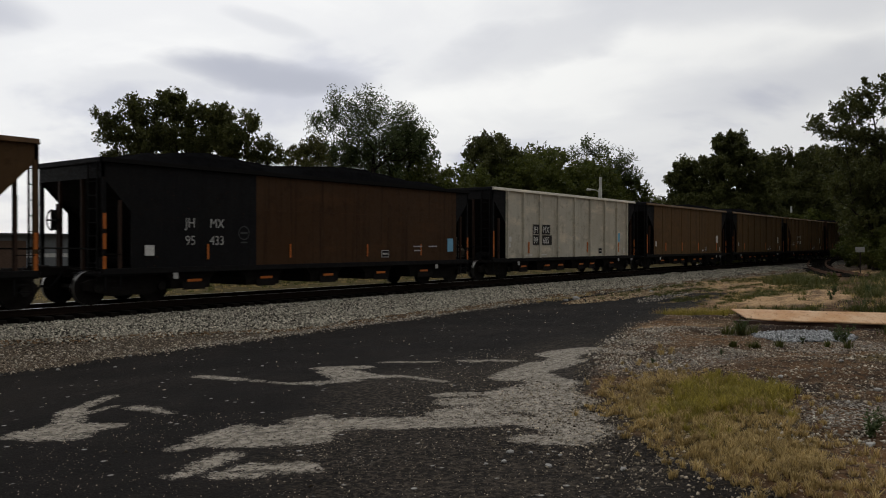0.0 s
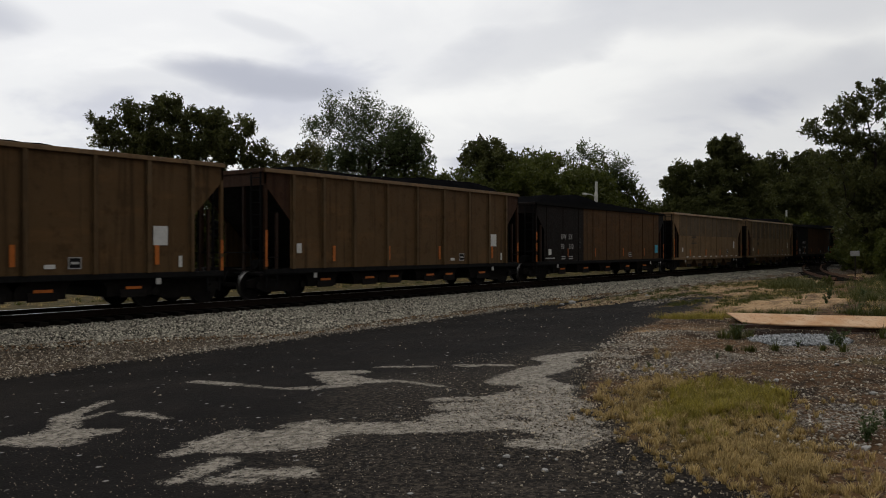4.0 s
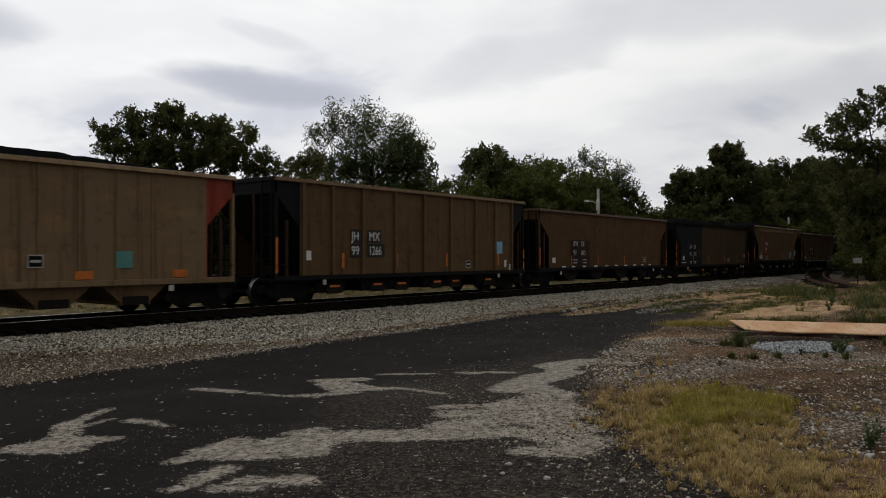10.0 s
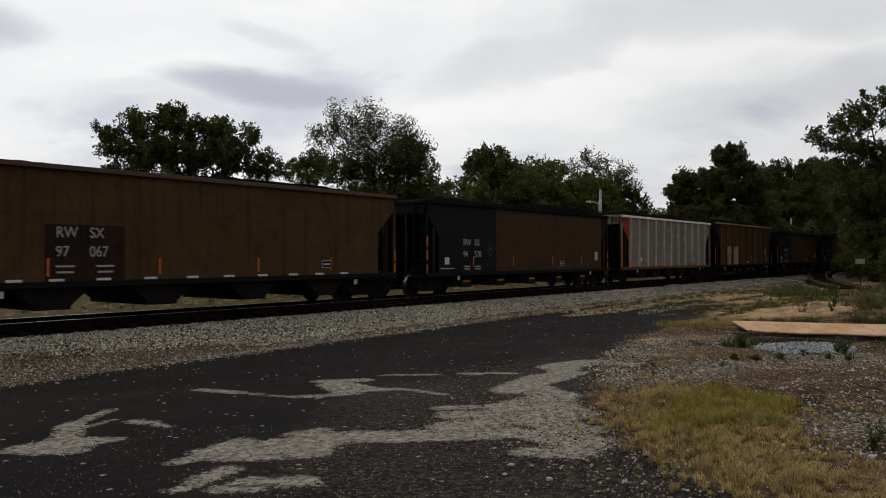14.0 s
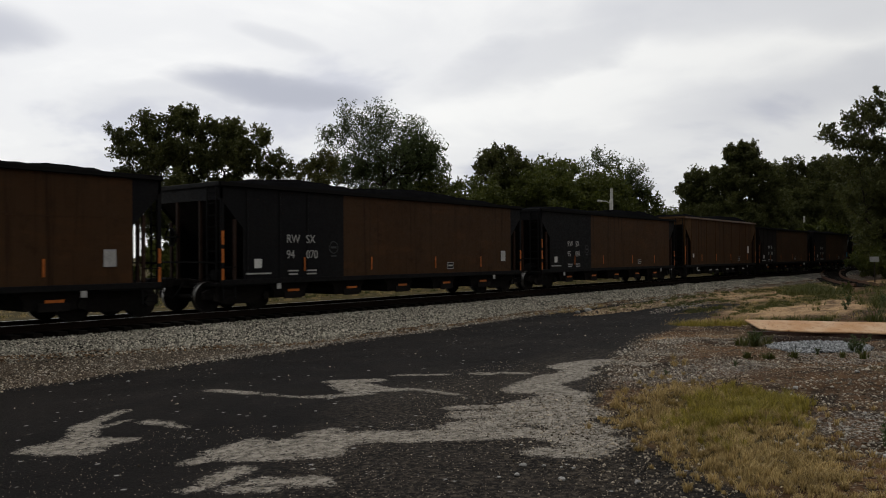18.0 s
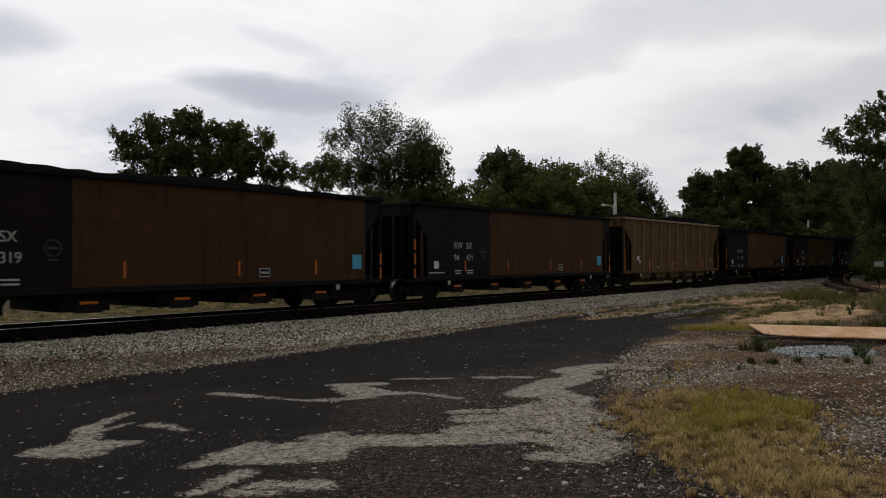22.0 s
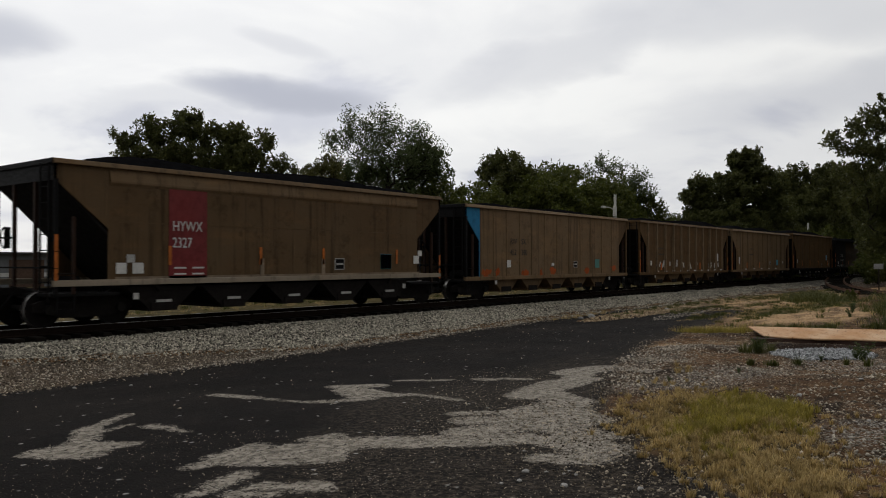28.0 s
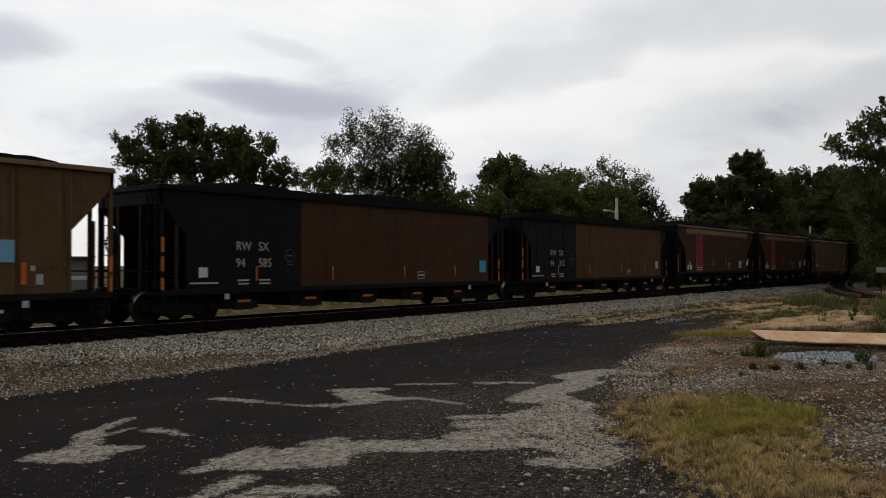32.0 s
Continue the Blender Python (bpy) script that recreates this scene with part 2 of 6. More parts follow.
WHITE = plain("white_stencil_paint", (0.62, 0.61, 0.58), 0.6, vary=0.3, scale=20)
DULL_WHITE = plain("faded_white_lettering", (0.42, 0.41, 0.39), 0.65, vary=0.5, scale=25)
DARK_TEXT = plain("faded_black_lettering", (0.022, 0.019, 0.016), 0.7, vary=0.3, scale=25)
ORANGE = plain("orange_reflective_strip", (0.46, 0.118, 0.008), 0.6, vary=0.5, scale=10)
BLUE = plain("pale_blue_tag", (0.16, 0.38, 0.55), 0.6, vary=0.25, scale=15)
SKYBLUE = plain("bright_blue_tag", (0.045, 0.31, 0.46), 0.6, vary=0.25, scale=15)
TEAL = plain("teal_tag", (0.07, 0.22, 0.19), 0.6, vary=0.3, scale=15)
RED = plain("red_panel_paint", (0.16, 0.010, 0.010), 0.6, vary=0.45, scale=6)
BARK = plain("bark", (0.032, 0.026, 0.021), 0.95, vary=0.6, scale=4, spec=0.1, depth=0.03)


def chips(name, dark, light, rough=0.9, skew=1.0):
    """Loose stones or blades: each piece has a tint of its own."""
    m, nt, b = material(name)
    g = nt.nodes.new("ShaderNodeNewGeometry")
    tc = nt.nodes.new("ShaderNodeTexCoord")
    n = noise_of(nt, tc.outputs["Object"], 1.1, 4)
    c = blend(nt, sums(nt, "POWER", g.outputs["Random Per Island"], skew), dark, light)
    c = blend(nt, remap(nt, n, 0.4, 0.7, 0, 0.45), c, tuple(k * 0.5 for k in light))
    nt.links.new(c, b.inputs["Base Color"])
    b.inputs["Roughness"].default_value = rough
    b.inputs["Specular IOR Level"].default_value = 0.12
    return m


BALLAST = chips("ballast_stone", (0.010, 0.009, 0.007), (0.72, 0.66, 0.53), skew=1.7)
CHIP = chips("loose_chippings", (0.022, 0.015, 0.009), (0.68, 0.575, 0.44), skew=2.2)
RUST_STONE = chips("rust_stained_stone", (0.018, 0.010, 0.005), (0.30, 0.185, 0.095), skew=1.3)
PALE_CHIP = chips("pale_broken_stone", (0.08, 0.066, 0.05), (0.70, 0.635, 0.53), skew=1.6)
BUFF_CHIP = chips("buff_stone", (0.12, 0.07, 0.035), (0.58, 0.45, 0.28), skew=1.3)
BLUESTONE = chips("blue_grey_crushed_stone", (0.045, 0.048, 0.05), (0.44, 0.45, 0.455), skew=1.3)


# ---- ground: one sheet, with its zones held as distances to their edges ----
def seg_curve(x, pts):
    return np.interp(x, [p[0] for p in pts], [p[1] for p in pts])


TOE = [(-60, 13.3), (6, 13.4), (14, 14.0), (20, 14.3), (28, 15.0), (40, 15.0), (60, 15.2), (140, 15.6)]
BALLAST_EDGE = [(-60, 16.2), (7, 16.0), (9.5, 15.5), (13, 14.3), (20, 14.4), (140, 14.4)]
LOT_EDGE = [(-60, -30), (5.4, 0.2), (6.2, 2.0), (7.2, 3.2), (9.0, 4.5), (12, 5.9), (14, 6.6), (18.7, 8.0), (22, 8.4), (25.3, 8.9), (33, 10.3), (40, 14.5), (60, 30)]
# worn pale patches in the blacktop, as strokes: from x, y to x, y, half width
WORN_TIP = [(3.87, 8.35, 4.38, 8.38, 0.17), (4.38, 8.38, 4.86, 9.13, 0.15), (4.86, 9.13, 5.66, 9.75, 0.09), (4.38, 8.38, 4.65, 7.95, 0.13), (3.92, 8.04, 4.11, 7.74, 0.15), (4, 8.2, 4.35, 8, 0.21),
            (4.88, 8.83, 5.3, 9, 0.05), (5.37, 8.67, 5.41, 8.47, 0.12), (5.41, 8.47, 5.42, 8.06, 0.07)]
WORN_FAR = [(7.36, 10.12, 7.46, 9.39, 0.13), (7.52, 9.08, 7.54, 9.04, 0.08), (7.55, 8.82, 7.78, 8.02, 0.05), (8.9, 8.6, 8.75, 7.9, 0.13), (8.89, 9.04, 9.31, 8.65, 0.21), (8.67, 8.7, 8.37, 8.11, 0.19), (8.8, 8.8, 8.6, 8.3, 0.19),
            (7.73, 8.31, 8.24, 7.81, 0.13), (8.43, 8, 8.9, 7.59, 0.14), (8.96, 7.59, 8.83, 6.66, 0.08), (9.93, 8.76, 10.35, 7.98, 0.08), (10.7, 7.61, 10.79, 7.44, 0.13), (11, 7.35, 11.17, 7.02, 0.10)]
WORN_MID = [(4.42, 6.46, 4.79, 6.41, 0.10), (4.84, 6.56, 5.3, 6.62, 0.18), (4.88, 6.26, 5.39, 5.67, 0.22), (5.13, 6.32, 5.89, 6.07, 0.21), (5.86, 6.39, 6.17, 6.32, 0.12), (5.4, 5.8, 5.9, 5.9, 0.22),
            (5.95, 5.97, 6.76, 5.02, 0.27), (7.07, 5.25, 7.69, 4.84, 0.25), (6.71, 4.99, 7.17, 4.51, 0.25), (3.83, 5.59, 4.07, 5.63, 0.08), (4.14, 5.73, 4.56, 5.85, 0.13), (4.03, 5.35, 4.21, 5.11, 0.09),
            (4.34, 5.35, 4.64, 4.95, 0.13), (4.44, 4.97, 4.6, 4.81, 0.07)]
WORN_BEND = [(7.97, 6.01, 8.43, 5.55, 0.15), (9.63, 6.06, 11.14, 6.37, 0.31), (10.22, 6.13, 11.6, 6.21, 0.31), (12.16, 6.73, 13.15, 6.58, 0.35), (8.47, 5.32, 9.51, 5.26, 0.36), (7.84, 4.93, 8.48, 4.54, 0.36),
             (7.89, 4.51, 7.65, 3.99, 0.31), (7.23, 4.13, 7.09, 3.61, 0.31), (6.49, 3.89, 6.7, 3.47, 0.19), (13.15, 6.58, 13.09, 5.79, 0.25), (7.65, 5.6, 7.99, 5.02, 0.25), (9.5, 5.3, 10, 6, 0.31), (8.4, 4.6, 9.2, 5.2, 0.31), (11.5, 6.3, 12.3, 6.6, 0.25)]
SANDY = [(30, 13.6, 7.5, 1.5, 4), (44, 12.4, 13, 3.2, 0), (30.5, 7.4, 5.5, 2.2, 0), (18.3, 7.0, 1.2, 0.3, -20), (62, 10.5, 9, 1.5, 0)]
STONY = [(17.1, 3.85, 1.35, 0.85, 15), (15.0, 6.4, 2.2, 0.35, 10), (12.5, 4.6, 2.2, 0.7, -20), (18.5, 5.5, 2.0, 0.5, -50), (9.5, 1.2, 2.0, 0.6, -50), (31, 11.5, 5, 0.7, 8), (16.0, 2.3, 2.2, 0.9, -60)]
WET = [(19.2, 3.9, 3.4, 0.62, -73)]
TURF = [(8.6, 2.9, 2.4, 0.8, 27), (22.5, 7.6, 1.0, 0.45, -60), (36, 8.8, 7, 1.2, -5), (25.6, 5.0, 2.4, 0.35, -72), (14.6, 1.6, 1.2, 0.6, -60), (54, 5.2, 10, 2.8, 0), (40, 4.0, 10, 2.4, 0), (52, 13.2, 8, 0.7, 2), (17.8, 1.6, 1.5, 0.8, 0)]


def inside(X, Y, shapes):
    best = np.full(X.shape, -9.0)
    for cx, cy, a, b, deg in shapes:
        c, s = math.cos(radians(deg)), math.sin(radians(deg))
        u, v = ((X - cx) * c + (Y - cy) * s) / a, (-(X - cx) * s + (Y - cy) * c) / b
        r = np.sqrt(u * u + v * v) + 1e-6
        best = np.maximum(best, (1 - r) * np.minimum(b * 1.5, a))
    return best


def stroked(X, Y, strokes):
    """How deep a place lies inside the nearest of some strokes."""
    best = np.full(X.shape, -9.0)
    for x0, y0, x1, y1, r in strokes:
        dx, dy = x1 - x0, y1 - y0
        k = np.clip(((X - x0) * dx + (Y - y0) * dy) / (dx * dx + dy * dy + 1e-9), 0, 1)
        best = np.maximum(best, r - np.hypot(X - x0 - k * dx, Y - y0 - k * dy))
    return best


def ground_height(X, Y):
    z = np.where(Y < 13.65, -0.0256 * Y, -0.35)
    z = np.where(Y < -20, 0.51, z)
    toe = seg_curve(X, TOE)
    k = np.clip((Y - toe) / (18.3 - toe), 0, 1)
    z = np.where(Y > toe, -0.35 + 0.24 * k * k * (3 - 2 * k) + 0.0 * X, z)
    k = np.clip((Y - 21.4) / 3.0, 0, 1)
    z = np.where(Y > 21.4, -0.11 - 0.35 * k, z)
    z = z - 0.06 * np.clip(inside(X, Y, [(21.0, 2.0, 7.0, 1.9, -73)]) / 0.4, 0, 1)
    z = z - 0.20 * np.clip(inside(X, Y, [(19.0, 4.0, 3.6, 0.62, -73)]) / 0.4, 0, 1)
    rough = np.clip((seg_curve(X, LOT_EDGE) - Y) / 1.0, 0, 1) * (np.abs(X) < 90)
    z = z + rough * (0.05 * np.sin(1.7 * X + 0.6 * Y) * np.sin(1.3 * Y - 0.4 * X) + 0.02 * np.sin(5.1 * X) * np.sin(4.3 * Y + X))
    z = z + 0.012 * np.sin(2.3 * X + 1.1 * Y) * np.sin(1.9 * Y - 0.7 * X) * (Y < 14)
    return z


def height_at(x, y):
    return float(ground_height(np.array([x]), np.array([y]))[0])


def axis(near0, near1, step, far):
    out = list(np.arange(near0, near1, step))
    d, x = step, near1
    while x < far:
        out.append(x)
        d *= 1.22
        x += d
    out.append(far)
    d, x = step * 1.22, near0 - step * 1.22
    while x > -far:
        out.insert(0, x)
        d *= 1.22
        x -= d
    return np.array([-far] + out)


def ground_material():
    m, nt, b = material("ground_of_blacktop_and_gravel")
    L = nt.links.new
    tc = nt.nodes.new("ShaderNodeTexCoord")
    P = tc.outputs["Object"]

    def zone(name, a, b_, wob, scale, detail=6):
        n = nt.nodes.new("ShaderNodeAttribute")
        n.attribute_name = name
        w = sums(nt, "MULTIPLY", sums(nt, "SUBTRACT", noise_of(nt, P, scale, detail, 0.68), 0.5), wob)
        return remap(nt, sums(nt, "ADD", n.outputs["Fac"], w), a, b_)

    big, mid, fine, grit = noise_of(nt, P, 0.22, 4), noise_of(nt, P, 1.6, 5, 0.6), noise_of(nt, P, 11, 5, 0.65), noise_of(nt, P, 60, 3, 0.6)
    stones = node(nt, "ShaderNodeTexVoronoi", Scale=46.0)
    L(P, stones.inputs["Vector"])
    pebbles = node(nt, "ShaderNodeTexVoronoi", Scale=9.0, Randomness=1.0)
    L(P, pebbles.inputs["Vector"])
    sc = nt.nodes.new("ShaderNodeSeparateColor")
    L(stones.outputs["Color"], sc.inputs[0])
    pc = nt.nodes.new("ShaderNodeSeparateColor")
    L(pebbles.outputs["Color"], pc.inputs[0])
    # bare earth with cinders and chips
    earth = blend(nt, remap(nt, mid, 0.35, 0.62), (0.019, 0.012, 0.008), (0.095, 0.052, 0.025))
    earth = blend(nt, remap(nt, big, 0.45, 0.66, 0, 0.75), earth, (0.155, 0.082, 0.036))
    earth = blend(nt, remap(nt, noise_of(nt, P, 5.0, 6, 0.7), 0.50, 0.62, 0, 0.85), earth, (0.020, 0.014, 0.010))
    shoulder = zone("shoulder", -0.2, 0.2, 0.5, 1.2)
    earth = blend(nt, sums(nt, "MULTIPLY", shoulder, 0.85), earth, blend(nt, remap(nt, fine, 0.4, 0.6), (0.034, 0.027, 0.020), (0.105, 0.084, 0.062)))
    chip = sums(nt, "MULTIPLY", remap(nt, sc.outputs[0], 0.74, 0.82), remap(nt, noise_of(nt, P, 2.6, 5, 0.6), 0.40, 0.60, 0.1, 1.0))
    c = blend(nt, sums(nt, "MULTIPLY", chip, 0.6), earth, blend(nt, remap(nt, sc.outputs[1], 0.3, 0.9), (0.06, 0.046, 0.032), (0.54, 0.455, 0.35)))
    sandy = zone("sandy", -0.7, 0.9, 2.2, 1.1, 9)
    sandy = sums(nt, "MULTIPLY", sandy, remap(nt, noise_of(nt, stretched(nt, P, 0.5, 1.6, 1.0), 0.8, 6, 0.65), 0.34, 0.54, 0.2, 1.0))
    c = blend(nt, sums(nt, "MULTIPLY", sandy, remap(nt, fine, 0.3, 0.6, 0.4, 1.0)), c, blend(nt, mid, (0.30, 0.175, 0.085), (0.60, 0.42, 0.24)))
    stony = zone("stony", -0.2, 0.35, 1.2, 1.3)
    stone_col = blend(nt, sc.outputs[1], (0.05, 0.044, 0.037), (0.40, 0.375, 0.335))
    c = blend(nt, sums(nt, "MULTIPLY", stony, remap(nt, sc.outputs[0], 0.50, 0.62, 0, 0.85)), c, stone_col)
    turf = zone("turf", -0.3, 0.3, 1.2, 1.1)
    c = blend(nt, sums(nt, "MULTIPLY", turf, 0.8), c, blend(nt, fine, (0.045, 0.036, 0.014), (0.13, 0.095, 0.038)))
    # blacktop
    lot = zone("lot", -0.12, 0.12, 0.9, 1.4)
    tar = blend(nt, remap(nt, mid, 0.35, 0.7), (0.0070, 0.0058, 0.0053), (0.0145, 0.0118, 0.0104))
    tar = blend(nt, remap(nt, big, 0.45, 0.7, 0, 0.5), tar, (0.026, 0.0215, 0.018))
    tar = blend(nt, remap(nt, noise_of(nt, P, 34, 4, 0.7), 0.56, 0.66, 0, 0.8), tar, (0.006, 0.0055, 0.005))
    tar = blend(nt, remap(nt, grit, 0.58, 0.68, 0, 0.32), tar, (0.12, 0.104, 0.088))
    dusty = zone("dusty", -0.6, 0.9, 1.3, 0.7)
    dots = node(nt, "ShaderNodeTexVoronoi", Scale=38.0)
    L(P, dots.inputs["Vector"])
    dc = nt.nodes.new("ShaderNodeSeparateColor")
    L(dots.outputs["Color"], dc.inputs[0])
    strewn = sums(nt, "ADD", dc.outputs[0], sums(nt, "MULTIPLY", sums(nt, "SUBTRACT", noise_of(nt, P, 1.1, 5, 0.65), 0.56), 1.5))
    strewn = sums(nt, "SUBTRACT", strewn, remap(nt, dusty, 0, 0.6, 0.16, 0.0))
    tar = blend(nt, sums(nt, "MULTIPLY", remap(nt, strewn, 0.95, 0.985), remap(nt, dots.outputs["Distance"], 0.42, 0.25)), tar, blend(nt, dc.outputs[1], (0.12, 0.10, 0.085), (0.50, 0.47, 0.42)))
    tracks = noise_of(nt, stretched(nt, P, 0.35, 2.2, 1.0), 1.6, 5, 0.6)
    tar = blend(nt, remap(nt, tracks, 0.45, 0.65, 0, 0.75), tar, (0.0085, 0.0074, 0.007))
    speck = sums(nt, "MULTIPLY", remap(nt, pc.outputs[0], 0.955, 0.97), remap(nt, pebbles.outputs["Distance"], 0.30, 0.16))
    tar = blend(nt, speck, tar, (0.33, 0.32, 0.30))
    tar = blend(nt, sums(nt, "MULTIPLY", dusty, remap(nt, noise_of(nt, P, 18, 6, 0.72), 0.46, 0.62, 0.0, 0.75)), tar, (0.085, 0.069, 0.052))
    worn = zone("worn", -0.09, 0.11, 0.24, 6.0, 10)
    pits = sums(nt, "ADD", sums(nt, "MULTIPLY", noise_of(nt, P, 15, 8, 0.8), 9.0), sums(nt, "MULTIPLY", grit, 1.6))
    inner = remap(nt, worn, 0.08, 0.35)
    worn = remap(nt, sums(nt, "ADD", sums(nt, "MULTIPLY", worn, 1.2), sums(nt, "SUBTRACT", pits, 5.2)), 0.46, 0.86, 0.0, 0.95)
    worn = sums(nt, "MULTIPLY", worn, inner)
    pale = blend(nt, remap(nt, fine, 0.38, 0.62), (0.15, 0.132, 0.108), (0.34, 0.305, 0.255))
    pale = blend(nt, remap(nt, grit, 0.57, 0.68, 0, 0.6), pale, (0.48, 0.44, 0.38))
    c = blend(nt, lot, c, tar)
    c = blend(nt, worn, c, pale)
    # ballast
    bal = zone("ballast", -0.25, 0.15, 0.9, 1.2)
    rock = blend(nt, sc.outputs[1], (0.05, 0.045, 0.036), (0.42, 0.385, 0.31))
    rock = blend(nt, remap(nt, stones.outputs["Distance"], 0.25, 0.6), rock, (0.05, 0.045, 0.04))
    rusty = zone("rusty", -0.1, 0.3, 0.9, 1.0)
    rock = blend(nt, sums(nt, "MULTIPLY", rusty, remap(nt, fine, 0.4, 0.6, 0.2, 0.9)), rock, (0.10, 0.05, 0.022))
    c = blend(nt, bal, c, rock)
    # meadow past the track
    far = zone("meadow", -0.5, 0.5, 1.0, 0.8)
    c = blend(nt, far, c, blend(nt, remap(nt, sums(nt, "ADD", sums(nt, "MULTIPLY", mid, 0.6), sums(nt, "MULTIPLY", fine, 0.4)), 0.35, 0.65), (0.040, 0.034, 0.013), (0.10, 0.075, 0.032)))
    wet = zone("wet", -0.05, 0.1, 0.3, 2.0)
    c = blend(nt, wet, c, (0.022, 0.011, 0.006))
    L(c, b.inputs["Base Color"])
    L(remap(nt, wet, 0, 1, 0.88, 0.35), b.inputs["Roughness"])
    b.inputs["Specular IOR Level"].default_value = 0.05
    h = sums(nt, "ADD", sums(nt, "MULTIPLY", fine, 0.7), sums(nt, "MULTIPLY", stones.outputs["Distance"], -0.5))
    bump(nt, b, sums(nt, "ADD", h, sums(nt, "MULTIPLY", grit, 0.25)), 0.8, 0.03)
    return m


def build_ground():
    xs, ys = axis(-6, 48, 0.14, 3000), axis(-1, 22, 0.14, 3000)
    xs = np.unique(np.concatenate([xs[(xs < 3.5) | (xs > 14)], np.arange(3.5, 14, 0.055)]))
    ys = np.unique(np.concatenate([ys[(ys < 3) | (ys > 10.5)], np.arange(3, 10.5, 0.055)]))
    X, Y = np.meshgrid(xs, ys)
    Z = ground_height(X, Y)
    nx, ny = len(xs), len(ys)
    co = np.stack([X, Y, Z], -1).reshape(-1, 3)
    i = np.arange(nx * ny).reshape(ny, nx)
    faces = np.stack([i[:-1, :-1], i[:-1, 1:], i[1:, 1:], i[1:, :-1]], -1).reshape(-1, 4)
    me = bpy.data.meshes.new("ground")
    me.vertices.add(len(co))
    me.vertices.foreach_set("co", co.astype(np.float32).ravel())
    me.loops.add(faces.size)
    me.loops.foreach_set("vertex_index", faces.astype(np.int32).ravel())
    me.polygons.add(len(faces))
    me.polygons.foreach_set("loop_start", np.arange(0, faces.size, 4, dtype=np.int32))
    me.polygons.foreach_set("loop_total", np.full(len(faces), 4, dtype=np.int32))
    me.polygons.foreach_set("use_smooth", np.ones(len(faces), dtype=bool))
    me.update(calc_edges=True)
    toe = seg_curve(X, TOE)
    lot = np.minimum(np.minimum(Y - seg_curve(X, LOT_EDGE), toe - Y), 39 - X)
    zones = {"lot": lot, "worn": np.maximum.reduce([stroked(X, Y, w) for w in (WORN_TIP, WORN_FAR, WORN_MID, WORN_BEND)]), "sandy": inside(X, Y, SANDY), "stony": inside(X, Y, STONY),
             "turf": inside(X, Y, TURF), "wet": inside(X, Y, WET), "dusty": np.maximum(inside(X, Y, [(7.0, 5.0, 4.2, 1.9, 38), (5.4, 4.6, 1.6, 0.8, -30), (12, 6.5, 3.5, 1.2, 15)]), -(Y - seg_curve(X, LOT_EDGE)) + 0.4),
             "ballast": np.minimum(Y - np.maximum(toe, seg_curve(X, BALLAST_EDGE)), 28.3 - Y), "rusty": 0.36 - np.abs(Y - np.maximum(toe + 0.3, seg_curve(X, BALLAST_EDGE)) - 0.1), "meadow": Y - 28.6, "shoulder": Y - 12.2}
    for name, values in zones.items():
        a = me.attributes.new(name, "FLOAT", "POINT")
        a.data.foreach_set("value", np.clip(values, -5, 5).astype(np.float32).ravel())
    me.materials.append(ground_material())
    tagged(new("ground", me), "cracked blacktop lot, gravel, dirt and grass", "ground", kind="structure")


build_ground()
TRACK_Y, RAIL_Z = 19.85, 0.19


def build_track():
    track = empty("railway_track", pose(0, TRACK_Y, RAIL_Z), "steel rails on dark wooden ties in grey ballast", "railway track", kind="structure")
    for side in (-1, 1):
        y = side * 0.755
        prof = [(-0.07, -0.18), (0.07, -0.18), (0.07, -0.165), (0.012, -0.14), (0.012, -0.05), (0.036, -0.04), (0.036, -0.004), (-0.036, -0.004), (-0.036, -0.04), (-0.012, -0.05), (-0.012, -0.14), (-0.07, -0.165)]
        bm = bmesh.new()
        a = [bm.verts.new((-900, y + p, q)) for p, q in prof]
        b = [bm.verts.new((900, y + p, q)) for p, q in prof]
        bm.faces.new(a), bm.faces.new(b[::-1])
        for i in range(len(a)):
            j = (i + 1) % len(a)
            bm.faces.new((a[j], a[i], b[i], b[j]))
        rail = part("rail", bm, RAIL_SIDE, track)
        part("rail_head", boxed(-900, 900, y - 0.036, y + 0.036, -0.004, 0.0), RAIL_TOP, rail, "polished running surface")
    tie = finish("tie", boxed(-0.115, 0.115, -1.3, 1.3, -0.34, -0.175, bevel=0.012), TIE)
    for k in range(260):
        part("tie", tie, None, track, at=pose(-8 + k * 0.54 + random.uniform(-0.03, 0.03), random.uniform(-0.05, 0.05), random.uniform(-0.012, 0.006), 0, 0, random.uniform(-1.2, 1.2)))


build_track()


# ---- the train: open hopper cars loaded with coal ----
SPEED = 18.88          # metres a second, towards -x
HALF, TOP, SILL, WIDE = 7.2, 3.35, 1.05, 1.55
MESHES = {}


def shared(key, make, material=None, smooth=False):
    """Meshes that many cars have in common are made once."""
    k = (key, material.name if material else "")
    if k not in MESHES:
        MESHES[k] = finish(key[0] if isinstance(key, tuple) else key, make(), material, smooth)
    return MESHES[k]


def lettering(text, size):
    key = ("lettering", text, size)
    if key not in MESHES:
        cu = bpy.data.curves.new("lettering", "FONT")
        cu.body, cu.size, cu.extrude, cu.align_x = text, size, 0.002, "LEFT"
        ob = bpy.data.objects.new("lettering", cu)
        scene.collection.objects.link(ob)
        bpy.context.view_layer.update()
        MESHES[key] = bpy.data.meshes.new_from_object(ob.evaluated_get(bpy.context.evaluated_depsgraph_get()))
        MESHES[key].name = "lettering"
        bpy.data.objects.remove(ob)
    return MESHES[key]


